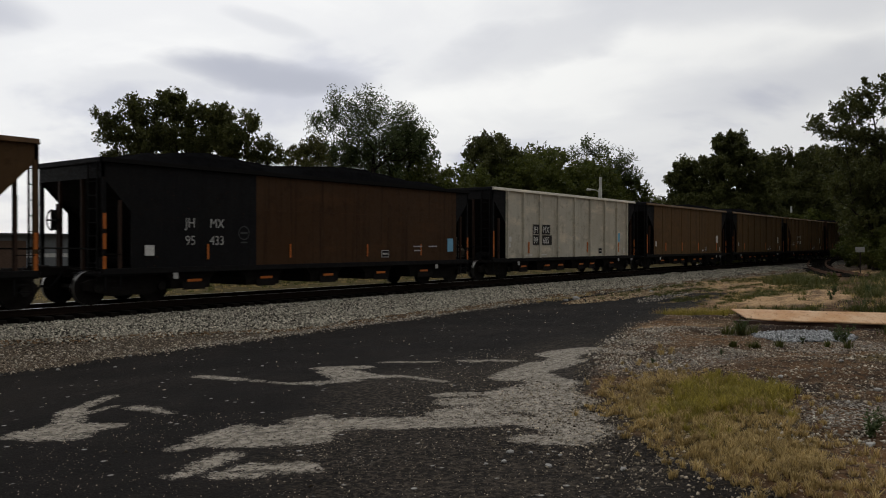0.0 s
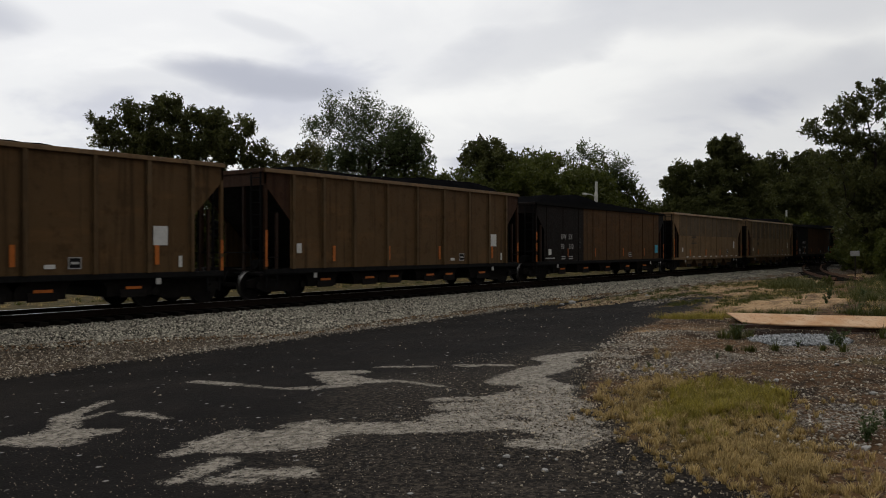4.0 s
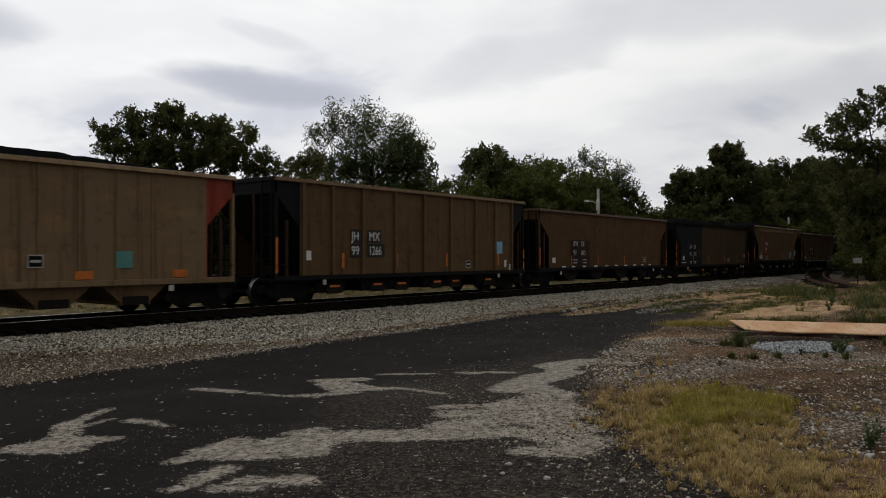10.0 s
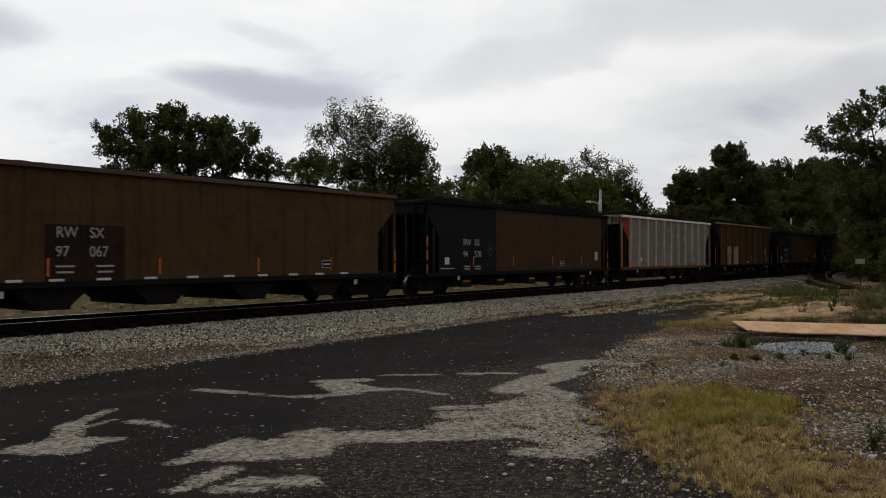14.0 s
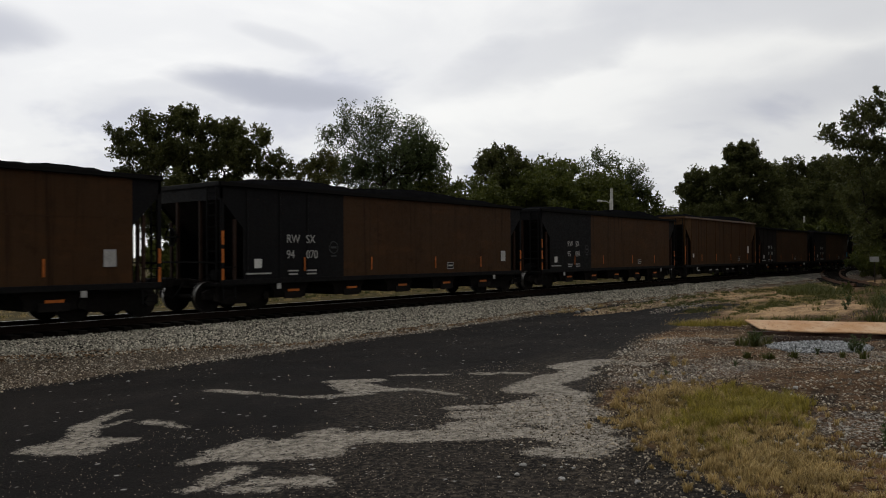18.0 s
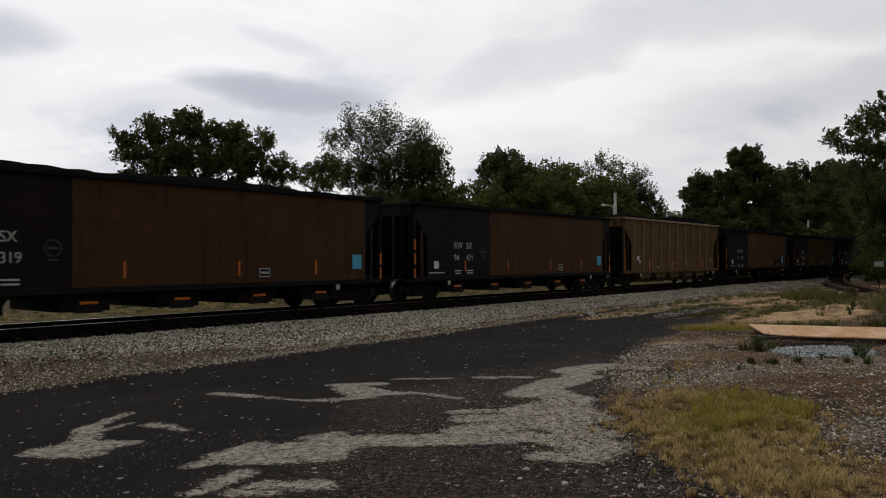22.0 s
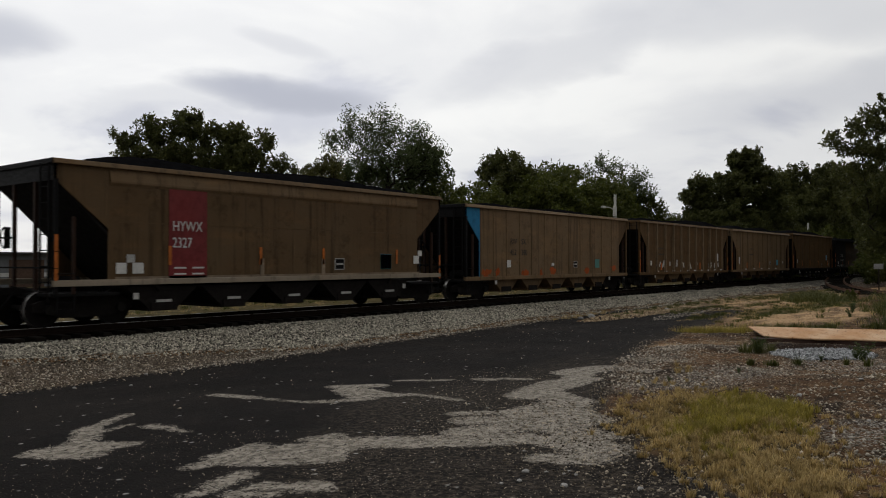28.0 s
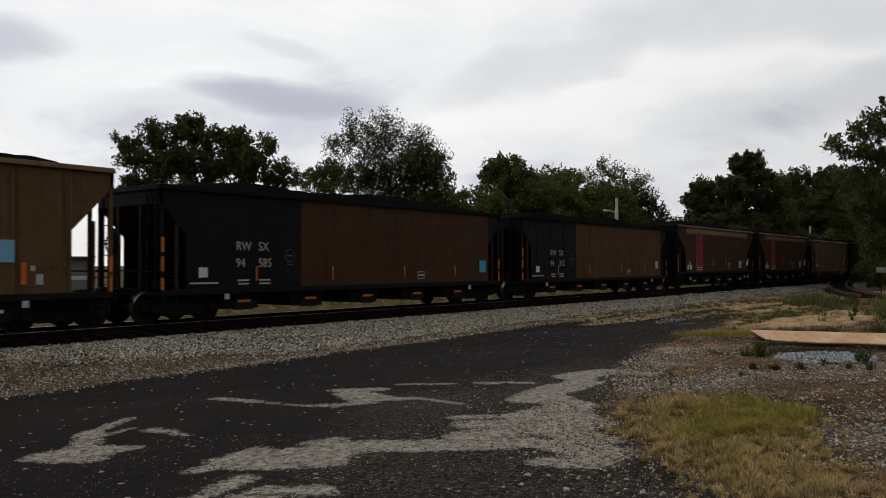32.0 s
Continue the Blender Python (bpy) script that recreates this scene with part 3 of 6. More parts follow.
def write(car, text, x, z, size, mat, y=-WIDE - 0.028):
    me = lettering(text, size)
    k = ("lettering", text, size, mat.name)
    if k not in MESHES:
        MESHES[k] = me.copy()
        MESHES[k].materials.clear()
        MESHES[k].materials.append(mat)
    return part("lettering", MESHES[k], None, car, at=pose(x, y, z, 90, 0, 0) @ Matrix.Diagonal((0.78 if len(text) > 3 else 0.9, 1, 1, 1)))


def plate(car, name, x, z, w, h, mat, label="", y=-WIDE - 0.018, thick=0.008):
    me = shared((name, round(w, 3), round(h, 3)), lambda: boxed(-w / 2, w / 2, -thick, 0, -h / 2, h / 2), mat)
    return part(name, me, None, car, label, at=pose(x, y, z))


class Shell:
    """The measures of a car's body: half its length, the height of its rim and of its side sill over the rail."""

    def __init__(self, half, top, sill=0.90, wing=0.95):
        self.half, self.top, self.sill, self.wing = half, top, sill, wing
        self.key = (half, top, sill, wing)


def side_sheet(g, x0, x1, y):
    s = 1 if y > 0 else -1
    return boxed(x0, x1, *sorted((y, y - s * 0.03)), g.sill, g.top - 0.05)


def wing(g, end, y):
    """The raked end of a side: cut away under a slope."""
    s = 1 if y > 0 else -1
    w = g.half - g.wing
    pts = [(g.half, g.top - 0.05), (g.half, g.top - 0.48), (w + 0.03, 2.36), (w + 0.03, g.sill), (w + 0.001, g.sill), (w + 0.001, g.top - 0.05)]
    if end < 0:
        pts = [(-x, z) for x, z in pts][::-1]
    return prism(bmesh.new(), pts, *sorted((y, y - s * 0.03)))


def slope_sheet(g, end):
    h = g.half
    pts = [(h - 0.08, g.top - 0.46), (h - 0.04, g.top - 0.50), (h - 2.75, 0.80), (h - 2.80, 0.85)]
    if end < 0:
        pts = [(-x, z) for x, z in pts][::-1]
    return prism(bmesh.new(), pts, -WIDE + 0.035, WIDE - 0.035)


def long_bar(half, outline):
    """An outline in y and z, drawn out along the car."""
    bm = bmesh.new()
    a = [bm.verts.new((-half, p, q)) for p, q in outline]
    b = [bm.verts.new((half, p, q)) for p, q in outline]
    bm.faces.new(a), bm.faces.new(b[::-1])
    for i in range(len(a)):
        j = (i + 1) % len(a)
        bm.faces.new((a[j], a[i], b[i], b[j]))
    return bm


def chord_bar(half, y, out, top):
    """The rim: its outer face leans back and catches the sky."""
    return long_bar(half, [(y - out * 0.06, top - 0.13), (y + out * 0.085, top - 0.13), (y + out * 0.09, top - 0.115), (y + out * 0.03, top - 0.02), (y + out * 0.01, top), (y - out * 0.06, top)])


def side_post(g, y, out, kind):
    """A rib: a channel on a riveted flange, or a plain weld."""
    if kind != "post":
        return boxed(-0.035, 0.035, *sorted((y - out * 0.004, y + out * 0.02)), g.sill + 0.04, g.top - 0.12, bevel=0.008)
    bm = boxed(-0.055, 0.055, *sorted((y - out * 0.004, y + out * 0.085)), g.sill + 0.04, g.top - 0.12, bevel=0.008)
    box(bm, -0.105, 0.105, *sorted((y - out * 0.004, y + out * 0.010)), g.sill + 0.06, g.top - 0.14)
    n = 13
    for k in range(n):
        z = g.sill + 0.14 + (g.top - g.sill - 0.36) * k / (n - 1)
        for x in (-0.082, 0.082):
            box(bm, x - 0.014, x + 0.014, *sorted((y + out * 0.008, y + out * 0.024)), z - 0.014, z + 0.014)
    return bm


def end_band(g, end):
    return boxed(*sorted((end * (g.half - 0.07), end * g.half)), -WIDE, WIDE, g.top - 0.50, g.top - 0.05)


def coal_load(g, seed, heap=1.0):
    rnd = random.Random(seed)
    bm = bmesh.new()
    nx, ny = 64, 16
    heaps = [(rnd.uniform(-5.5, 5.5), rnd.uniform(0.12, 0.34)) for _ in range(5)]
    h = g.half - 0.3
    grid = []
    for i in range(nx + 1):
        row = []
        for j in range(ny + 1):
            x, y = -h + 2 * h * i / nx, -1.46 + 2.92 * j / ny
            rim = min((h - abs(x)) / 1.2, (1.46 - abs(y)) / 0.5, 1.0)
            up = 0.34 * min(heap, 1.2) + 0.45 * sum(k * math.exp(-((x - c) / 1.6) ** 2) for c, k in heaps) * heap
            z = g.top - 0.13 + rim * up * 0.85 + 0.05 * noise.noise((x * 2, y * 2, seed)) + 0.035 * noise.noise((x * 7, y * 7, seed))
            row.append(bm.verts.new((x, y, z)))
        grid.append(row)
    for i in range(nx):
        for j in range(ny):
            bm.faces.new((grid[i][j], grid[i + 1][j], grid[i + 1][j + 1], grid[i][j + 1]))
    return bm


def hopper_bay():
    bm = bmesh.new()
    prism(bm, [(-1.05, 0.92), (1.05, 0.92), (0.42, 0.38), (0.42, 0.30), (-0.42, 0.30), (-0.42, 0.38)], -1.42, 1.42)
    return bm


def box_bay():
    bm = bmesh.new()
    prism(bm, [(-0.9, 0.9), (0.9, 0.9), (0.62, 0.56), (0.62, 0.34), (-0.62, 0.34), (-0.62, 0.56)], -1.30, 1.30)
    return bm


def bay_door():
    return boxed(-0.36, 0.36, -1.46, -1.425, 0.31, 0.52, bevel=0.008)


def truck_frame():
    pts = [(-1.22, 0.58), (-1.0, 0.66), (-0.5, 0.78), (0.5, 0.78), (1.0, 0.66), (1.22, 0.58), (1.22, 0.38), (0.95, 0.36), (0.55, 0.22), (-0.55, 0.22), (-0.95, 0.36), (-1.22, 0.38)]
    bm = bmesh.new()
    n = len(pts)
    hole = [(-0.72, 0.56), (-0.38, 0.66), (-0.38, 0.36)]
    prism(bm, pts, -0.07, 0.07)
    for s in (1, -1):
        prism(bm, [(s * x, z) for x, z in hole][::s], -0.075, -0.07)
    return bm


def wheel_set():
    bm = bmesh.new()
    for s in (-1, 1):
        y = s * 0.755
        disc_y(bm, 0, 0, 0.43, y - 0.062, y + 0.062, 26)
        disc_y(bm, 0, 0, 0.455, min(y - s * 0.075, y - s * 0.058), max(y - s * 0.075, y - s * 0.058), 26)
    for f in bm.faces:
        f.material_index = int(len(f.verts) == 4)
    disc_y(bm, 0, 0, 0.075, -1.12, 1.12, 10)
    return bm


def rolling_wheels():
    me = finish("wheelset", wheel_set(), WHEEL)
    me.materials.append(TREAD)
    return me


def bearing_cap():
    return disc_y(bmesh.new(), 0, 0, 0.115, -0.07, 0.07, 12)


def ladder(bm, x, y, z0, z1, along, w=0.42, rungs=6):
    """Two stiles and rungs; along: 'x' or 'y', the way that the rungs run."""
    for s in (0, 1):
        px, py = (x + s * w, y) if along == "x" else (x, y + s * w)
        box(bm, px - 0.02, px + 0.02, py - 0.02, py + 0.02, z0, z1)
    for k in range(rungs):
        z = z0 + (z1 - z0) * (k + 0.5) / rungs
        if along == "x":
            box(bm, x, x + w, y - 0.012, y + 0.012, z - 0.012, z + 0.012)
        else:
            box(bm, x - 0.012, x + 0.012, y, y + w, z - 0.012, z + 0.012)
    return bm


def coupler(end):
    bm = boxed(*sorted((end * -0.1, end * 0.62)), -0.09, 0.09, 0.75, 0.95, bevel=0.02)
    box(bm, *sorted((end * 0.54, end * 0.80)), -0.17, 0.15, 0.70, 1.0, 0.04)
    return bm


def air_hose(end):
    return tube(bmesh.new(), [(end * 0.3, -0.25, 0.85), (end * 0.5, -0.28, 0.6), (end * 0.65, -0.22, 0.42), (end * 0.76, -0.1, 0.5)], 0.03, 6)


def grab_iron():
    """A bent handhold on the corner of the side."""
    y = -WIDE
    return tube(bmesh.new(), [(-0.2, y, 0), (-0.2, y - 0.07, 0), (0.2, y - 0.07, 0), (0.2, y, 0)], 0.014, 5)


def brake_wheel():
    bm = bmesh.new()
    tube(bm, [(-0.12, 0.26 * math.cos(a * math.pi / 8), 0.26 * math.sin(a * math.pi / 8)) for a in range(17)], 0.02, 5)
    box(bm, -0.14, 0, -0.02, 0.02, -0.26, 0.26)
    box(bm, -0.14, 0, -0.26, 0.26, -0.02, 0.02)
    return bm


def truck(car, x):
    t = new("truck")
    t.empty_display_size = 0.2
    t.parent = car
    t.matrix_basis = pose(x, 0, 0)
    for s in (-1, 1):
        part("side_frame", shared("side_frame", truck_frame, STEEL), None, t, at=pose(0, s * 1.02, 0))
    part("bolster", shared("bolster", lambda: boxed(-0.22, 0.22, -1.1, 1.1, 0.52, 0.80, bevel=0.03), STEEL), None, t)
    for dx in (-0.89, 0.89):
        ws = part("wheelset", ROLLERS[0], None, t, at=pose(dx, 0, 0.43))
        WHEELSETS.append((ws, car, x + dx, dx))
        for s in (-1, 1):
            part("bearing_cap", shared("bearing_cap", bearing_cap, CAP), None, t, at=pose(dx, s * 1.12, 0.43))
    return t


CAP = plain("scuffed_bearing_cap", (0.016, 0.0145, 0.013), 0.8, 0.0, spec=0.1)
CARS, WHEELSETS = [], []
TREAD = plain("polished_wheel_tread", (0.26, 0.25, 0.24), 0.4, 1.0, vary=0.3)
ROLLERS = [rolling_wheels()]


def hopper_car(front_end, spec):
    """One car; front_end: where its leading end stands at the clip's start. Marks are laid out from that end."""
    s = dict(STYLES[spec["style"]])
    s.update(spec)
    g = s["shell"]
    h, K = g.half, g.key
    main, front = s["main"], s.get("front") or s["main"]
    ends, rib, chord = s.get("ends") or front, s.get("rib") or s["main"], s.get("chord") or s["main"]
    tail = s.get("tail") or s.get("ends") or main
    slot = front_end + h
    car = empty("hopper_car", pose(slot, TRACK_Y, RAIL_Z), s["label"], "train car", "hopper cars of the train")
    inner = h - g.wing
    split = (s.get("split", 4.75) - h) if s.get("front") else -inner
    for y in (-WIDE, WIDE):
        sd, out = ("near", -1) if y < 0 else ("far", 1)
        if s.get("front"):
            part("side_panel", shared(("side_panel", "a", sd, split, K), lambda: side_sheet(g, -inner, split, y), front), None, car)
        part("side_panel", shared(("side_panel", "b", sd, split, K), lambda: side_sheet(g, split, inner, y), main), None, car)
        part("end_wing", shared(("end_wing", -1, sd, K), lambda: wing(g, -1, y), s.get("wing_paint") or ends), None, car)
        part("end_wing", shared(("end_wing", 1, sd, K), lambda: wing(g, 1, y), s.get("tail_wing") or tail), None, car)
        part("top_chord", shared(("top_chord", sd, K), lambda: chord_bar(h + 0.03, y, out, g.top), chord), None, car)
        part("side_sill", shared(("side_sill", sd, K), lambda: boxed(-h, h, *sorted((y - out * 0.10, y + out * 0.03)), g.sill - 0.10, g.sill + 0.05, bevel=0.01), s.get("sill_paint") or BLACK), None, car)
        if s.get("band"):
            part("top_band", shared(("top_band", sd, K), lambda: long_bar(inner, [(y, g.top - 0.54), (y + out * 0.045, g.top - 0.47), (y + out * 0.05, g.top - 0.42), (y + out * 0.035, g.top - 0.30), (y + out * 0.005, g.top - 0.135), (y, g.top - 0.135)]), s["band"]), None, car, "paler band below the rim")
        if s.get("upper"):
            part("upper_sheet", shared(("upper_sheet", sd, K), lambda: boxed(-inner, inner, *sorted((y - out * 0.01, y + out * 0.008)), g.top - 1.45, g.top - 0.12, bevel=0.003), s["upper"]), None, car, "greyer upper half of the side")
        kind = s.get("rib_kind", "post")
        for xr in s.get("ribs", ()):
            x = xr - h
            rm = front if s.get("front") and x < split else rib
            part("side_post", shared(("side_post", sd, kind, K), lambda: side_post(g, y, out, kind), rm), None, car, at=pose(x, 0, 0))
    for e in (-1, 1):
        em = ends if e < 0 else tail
        part("slope_sheet", shared(("slope_sheet", e, K), lambda: slope_sheet(g, e), STEEL), None, car)
        part("end_panel", shared(("end_panel", e, K), lambda: end_band(g, e), em), None, car)
        part("end_chord", shared(("end_chord", e, K), lambda: boxed(*sorted((e * (h - 0.05), e * (h + 0.06))), -WIDE, WIDE, g.top - 0.13, g.top - 0.002, bevel=0.01), em), None, car)
        for y in (-WIDE + 0.03, WIDE - 0.03):
            part("corner_post", shared(("corner_post", g.top), lambda: boxed(-0.045, 0.045, -0.045, 0.045, 0.80, g.top - 0.48), em), None, car, at=pose(e * (h - 0.05), y, 0))
            part("inner_post", shared(("inner_post", g.top), lambda: boxed(-0.035, 0.035, -0.04, 0.04, 0.80, 2.62), MAROON), None, car, at=pose(e * (h - 0.48), y, 0))
            part("step_ladder", shared("step_ladder", lambda: ladder(bmesh.new(), -0.2, 0, 0.36, 0.86, "x", 0.4, 3), BLACK), None, car, at=pose(e * (h - 0.3), y, 0))
        for y in (-0.55, 0.55):
            part("end_post", shared(("end_post", g.top), lambda: boxed(-0.04, 0.04, -0.04, 0.04, 0.80, g.top - 0.48), MAROON), None, car, at=pose(e * (h - 0.05), y, 0))
        part("end_ladder", shared(("end_ladder", g.top), lambda: ladder(bmesh.new(), 0, -WIDE + 0.12, 0.9, g.top - 0.1, "y", 0.42, 8), BLACK), None, car, at=pose(e * (h + 0.06), 0, 0))
        part("end_platform", shared("end_platform", lambda: boxed(-0.85, 0.85, -WIDE + 0.02, WIDE - 0.02, 0.74, 0.82, bevel=0.01), BLACK), None, car, at=pose(e * (h - 0.8), 0, 0))
        part("end_rail", shared("end_rail", lambda: boxed(-0.02, 0.02, -WIDE, WIDE, 1.40, 1.44), BLACK), None, car, at=pose(e * (h + 0.02), 0, 0))
        part("coupler", shared(("coupler", e), lambda: coupler(e), STEEL), None, car, at=pose(e * h, 0, 0))
        part("air_hose", shared(("air_hose", e), lambda: air_hose(e), BLACK), None, car, at=pose(e * h, 0, 0))
        truck(car, e * (h - 1.0))
        part("marker_plate", shared("marker_plate", lambda: boxed(-0.075, 0.075, -WIDE - 0.02, -WIDE - 0.005, 0.62, 0.78, bevel=0.004), DULL_WHITE), None, car, "small pale marker plate", at=pose(e * (h - 2.05), 0, 0))
        part("grab_iron", shared("grab_iron", lambda: grab_iron(), STEEL), None, car, at=pose(e * (h - 0.28), 0, 1.28))
        part("uncoupling_lever", shared(("uncoupling_lever", e), lambda: tube(bmesh.new(), [(e * 0.10, -WIDE + 0.05, 0.62), (e * 0.12, -WIDE + 0.08, 0.86), (e * 0.14, -0.5, 0.90), (e * 0.34, -0.15, 0.98)], 0.018, 5), STEEL), None, car, at=pose(e * h, 0, 0))
    part("brake_wheel", shared("brake_wheel", brake_wheel, BLACK), None, car, at=pose(-h - 0.02, 0.62, 2.15))
    part("brake_cylinder", shared("brake_cylinder", lambda: tube(bmesh.new(), [(0, -0.5, 1.05), (0.6, -0.5, 1.05)], 0.16, 10), BLACK), None, car, at=pose(-h + 0.5, 0, 0))
    part("brake_reservoir", shared("brake_reservoir", lambda: tube(bmesh.new(), [(0, 0.75, 1.08), (0.8, 0.75, 1.08)], 0.2, 12), BLACK), None, car, at=pose(h - 1.5, 0, 0))
    part("centre_sill", shared(("centre_sill", h), lambda: boxed(-h - 0.05, h + 0.05, -0.2, 0.2, 0.68, 0.92, bevel=0.02), STEEL), None, car)
    load, heap = s.get("load", 1), s.get("heap", 1.0)
    part("coal_load", shared(("coal_load", load, heap, K), lambda: coal_load(g, load, heap), COAL), None, car, "heaped black coal")
    for xr in s["bays"]:
        tub = s.get("bay", "tub") == "tub"
        bay = part("hopper_bay", shared("hopper_bay", hopper_bay, s.get("bay_paint") or STEEL) if tub else shared(("hopper_bay", "box"), box_bay, STEEL), None, car, at=pose(xr - h, 0, 0))
        part("bay_door", shared("bay_door", bay_door, STEEL), None, bay)
        if s.get("bay_mark"):
            part("reflective_strip", shared(("reflective_strip", "bay"), lambda: boxed(-0.22, 0.22, -1.475, -1.462, 0.52, 0.59), s["bay_mark"]), None, bay)
    if s.get("seam", not s.get("ribs")):
        part("weld_seam", shared(("weld_seam", K, split), lambda: boxed(split, inner, -WIDE - 0.006, -WIDE + 0.002, 2.52, 2.545), main), None, car)
    # markings on the near side
    for xr in s.get("strips", ()):
        plate(car, "reflective_strip", xr - h, s.get("strip_z", 1.35), *s.get("strip", (0.06, 0.42)), ORANGE)
    for xr in s.get("dashes", ()):
        plate(car, "reflective_strip", xr - h, g.sill + 0.08, 0.36, 0.06, WHITE, "white reflective strip")
    if s.get("post_strips", True):
        for e in (-1, 1):
            for z in s.get("post_z", (1.05, 1.6, 2.1)) if e < 0 else (1.12, 1.6):
                part("reflective_strip", shared(("reflective_strip", "post"), lambda: boxed(-0.043, 0.043, -0.055, -0.047, -0.19, 0.19), ORANGE), None, car, at=pose(e * (h - 0.05), -WIDE + 0.03, z))
    for kind, xr, z, w, t in s.get("tags", ()) + s.get("more", ()):
        if kind == "frame":
            f = plate(car, "data_plate", xr - h, z, w, t, DULL_WHITE)
            part("plate_face", shared(("plate_face", w, t), lambda: boxed(-w / 2 + 0.025, w / 2 - 0.025, -0.012, -0.008, -t / 2 + 0.025, t / 2 - 0.025), BLACK), None, f)
            part("plate_mark", shared(("plate_mark", w), lambda: boxed(-w / 2 + 0.06, w / 2 - 0.06, -0.015, -0.012, -0.03, 0.03), DULL_WHITE), None, f)
        elif kind == "ring":
            ring(car, xr - h, z, w)
        elif kind.startswith("blotch"):
            blotch(car, xr - h, z, w, t, TAGS[kind[7:]])
        else:
            plate(car, "painted_panel" if w * t > 0.4 else "stencil_tag", xr - h, z, w, t, TAGS[kind], y=-WIDE - (0.006 if w * t > 0.4 else 0.018))
    for text, xr, z, size in s.get("marks", ()):
        write(car, text, xr - h, z, size, s.get("ink") or DULL_WHITE, -WIDE - 0.03)
    for xr, z, w in s.get("bars", ()):
        plate(car, "stencil_bar", xr - h, z, w, 0.045, s.get("ink") or DULL_WHITE)
    CARS.append((car, slot))
    return car


def ring(car, x, z, r):
    def make():
        bm = bmesh.new()
        for k in range(20):
            a, b = 2 * math.pi * k / 20, 2 * math.pi * (k + 1) / 20
            q = [bm.verts.new((c * math.cos(t), 0, c * math.sin(t))) for c, t in ((r, a), (r, b), (r * 0.86, b), (r * 0.86, a))]
            bm.faces.new(q)
        box(bm, -r * 0.6, r * 0.6, -0.003, 0, -0.03, 0.03)
        box(bm, -r * 0.6, r * 0.6, -0.003, 0, -r * 1.45, -r * 1.25)
        return bm
    part("round_emblem", shared(("round_emblem", r), make, DIM_TEXT), None, car, at=pose(x, -WIDE - 0.006, z))


def blotch(car, x, z, w, t, mat):
    """A patch of bare or chalky paint with an uneven outline."""
    def make():
        bm = bmesh.new()
        rim = []
        for k in range(22):
            a = 2 * math.pi * k / 22
            q = 0.5 * (1 + 0.55 * noise.noise((math.cos(a) * 1.6 + x, math.sin(a) * 1.6, z + w)) + 0.25 * noise.noise((math.cos(a) * 5 + x, math.sin(a) * 5, w)))
            rim.append((w * q * math.cos(a), t * q * math.sin(a) + 0.12 * t * (k % 3 - 1)))
        return prism(bm, rim, -0.004, 0.0)
    part("paint_blotch", finish("paint_blotch", make(), mat), None, car, "patch of chalky bare paint", at=pose(x, -WIDE - 0.002, z))


def scrawl(car, h):
    """Chalky scribbles along the lower side."""
    rnd = random.Random(4)
    for xr in (2.3, 2.75, 3.2, 4.2, 5.2, 6.3, 7.4, 8.5, 9.6, 10.9, 11.6, 12.4):
        x, z, size = xr - h, 1.28 + rnd.uniform(-0.05, 0.1), rnd.uniform(0.3, 0.55)
        pts = [(x + size * rnd.uniform(-0.4, 0.4), -WIDE - 0.006, z + size * (k / 5 - 0.5) * (1 if k % 2 else -1)) for k in range(6)]
        part("chalk_scrawl", tube(bmesh.new(), pts, 0.02, 4), WHITE, car, "chalky white scribble")


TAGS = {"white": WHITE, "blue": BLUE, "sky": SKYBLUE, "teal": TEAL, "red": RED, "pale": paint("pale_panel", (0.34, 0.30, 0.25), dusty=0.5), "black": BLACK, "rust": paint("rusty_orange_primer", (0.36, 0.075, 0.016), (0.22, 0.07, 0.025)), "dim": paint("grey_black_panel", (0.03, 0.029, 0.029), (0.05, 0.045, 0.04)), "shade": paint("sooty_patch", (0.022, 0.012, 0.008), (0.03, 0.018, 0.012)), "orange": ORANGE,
        "dull": DULL_WHITE, "tan": paint("tan_patch", (0.26, 0.20, 0.14))}
TAN = paint("dusty_tan", (0.104, 0.064, 0.031), (0.13, 0.088, 0.048))
TAN_RIB = paint("pale_rib", (0.205, 0.148, 0.092), (0.165, 0.118, 0.075))
BROWN = paint("red_brown", (0.045, 0.020, 0.010), (0.05, 0.028, 0.016))
WARM = paint("oxide_brown", (0.070, 0.036, 0.014), (0.080, 0.047, 0.021))
OCHRE = paint("ochre_brown", (0.050, 0.0235, 0.0090), (0.056, 0.0300, 0.0140))
SOOT = paint("sooty_black", (0.0060, 0.0060, 0.0070), (0.0115, 0.0102, 0.0088), 0.4, 0.3)
OLIVE = paint("olive_brown", (0.046, 0.0265, 0.0120), (0.054, 0.0345, 0.0180))
MAROON = paint("dark_maroon", (0.030, 0.015, 0.010), (0.045, 0.028, 0.02))
GREY = paint("pale_grey", (0.50, 0.465, 0.385), (0.36, 0.315, 0.24), 0.45, 0.28)
BEIGE = paint("beige_sill", (0.30, 0.25, 0.19), (0.2, 0.16, 0.11))
TAN_BROWN = paint("brown_tan", (0.098, 0.056, 0.024), (0.112, 0.070, 0.034))
RED_WING = paint("faded_red", (0.25, 0.035, 0.02), (0.12, 0.06, 0.04), 0.3)
BLUE_WING = paint("faded_blue", (0.028, 0.19, 0.36), (0.05, 0.12, 0.18), 0.35, 0.4)
TAN_PALE = paint("chalky_tan", (0.162, 0.105, 0.055), (0.185, 0.128, 0.076))
GREY_DIM = paint("dirty_grey", (0.21, 0.19, 0.16), (0.15, 0.125, 0.095))
UPPER_TAN = paint("greyed_tan", (0.098, 0.072, 0.045), (0.125, 0.096, 0.066))
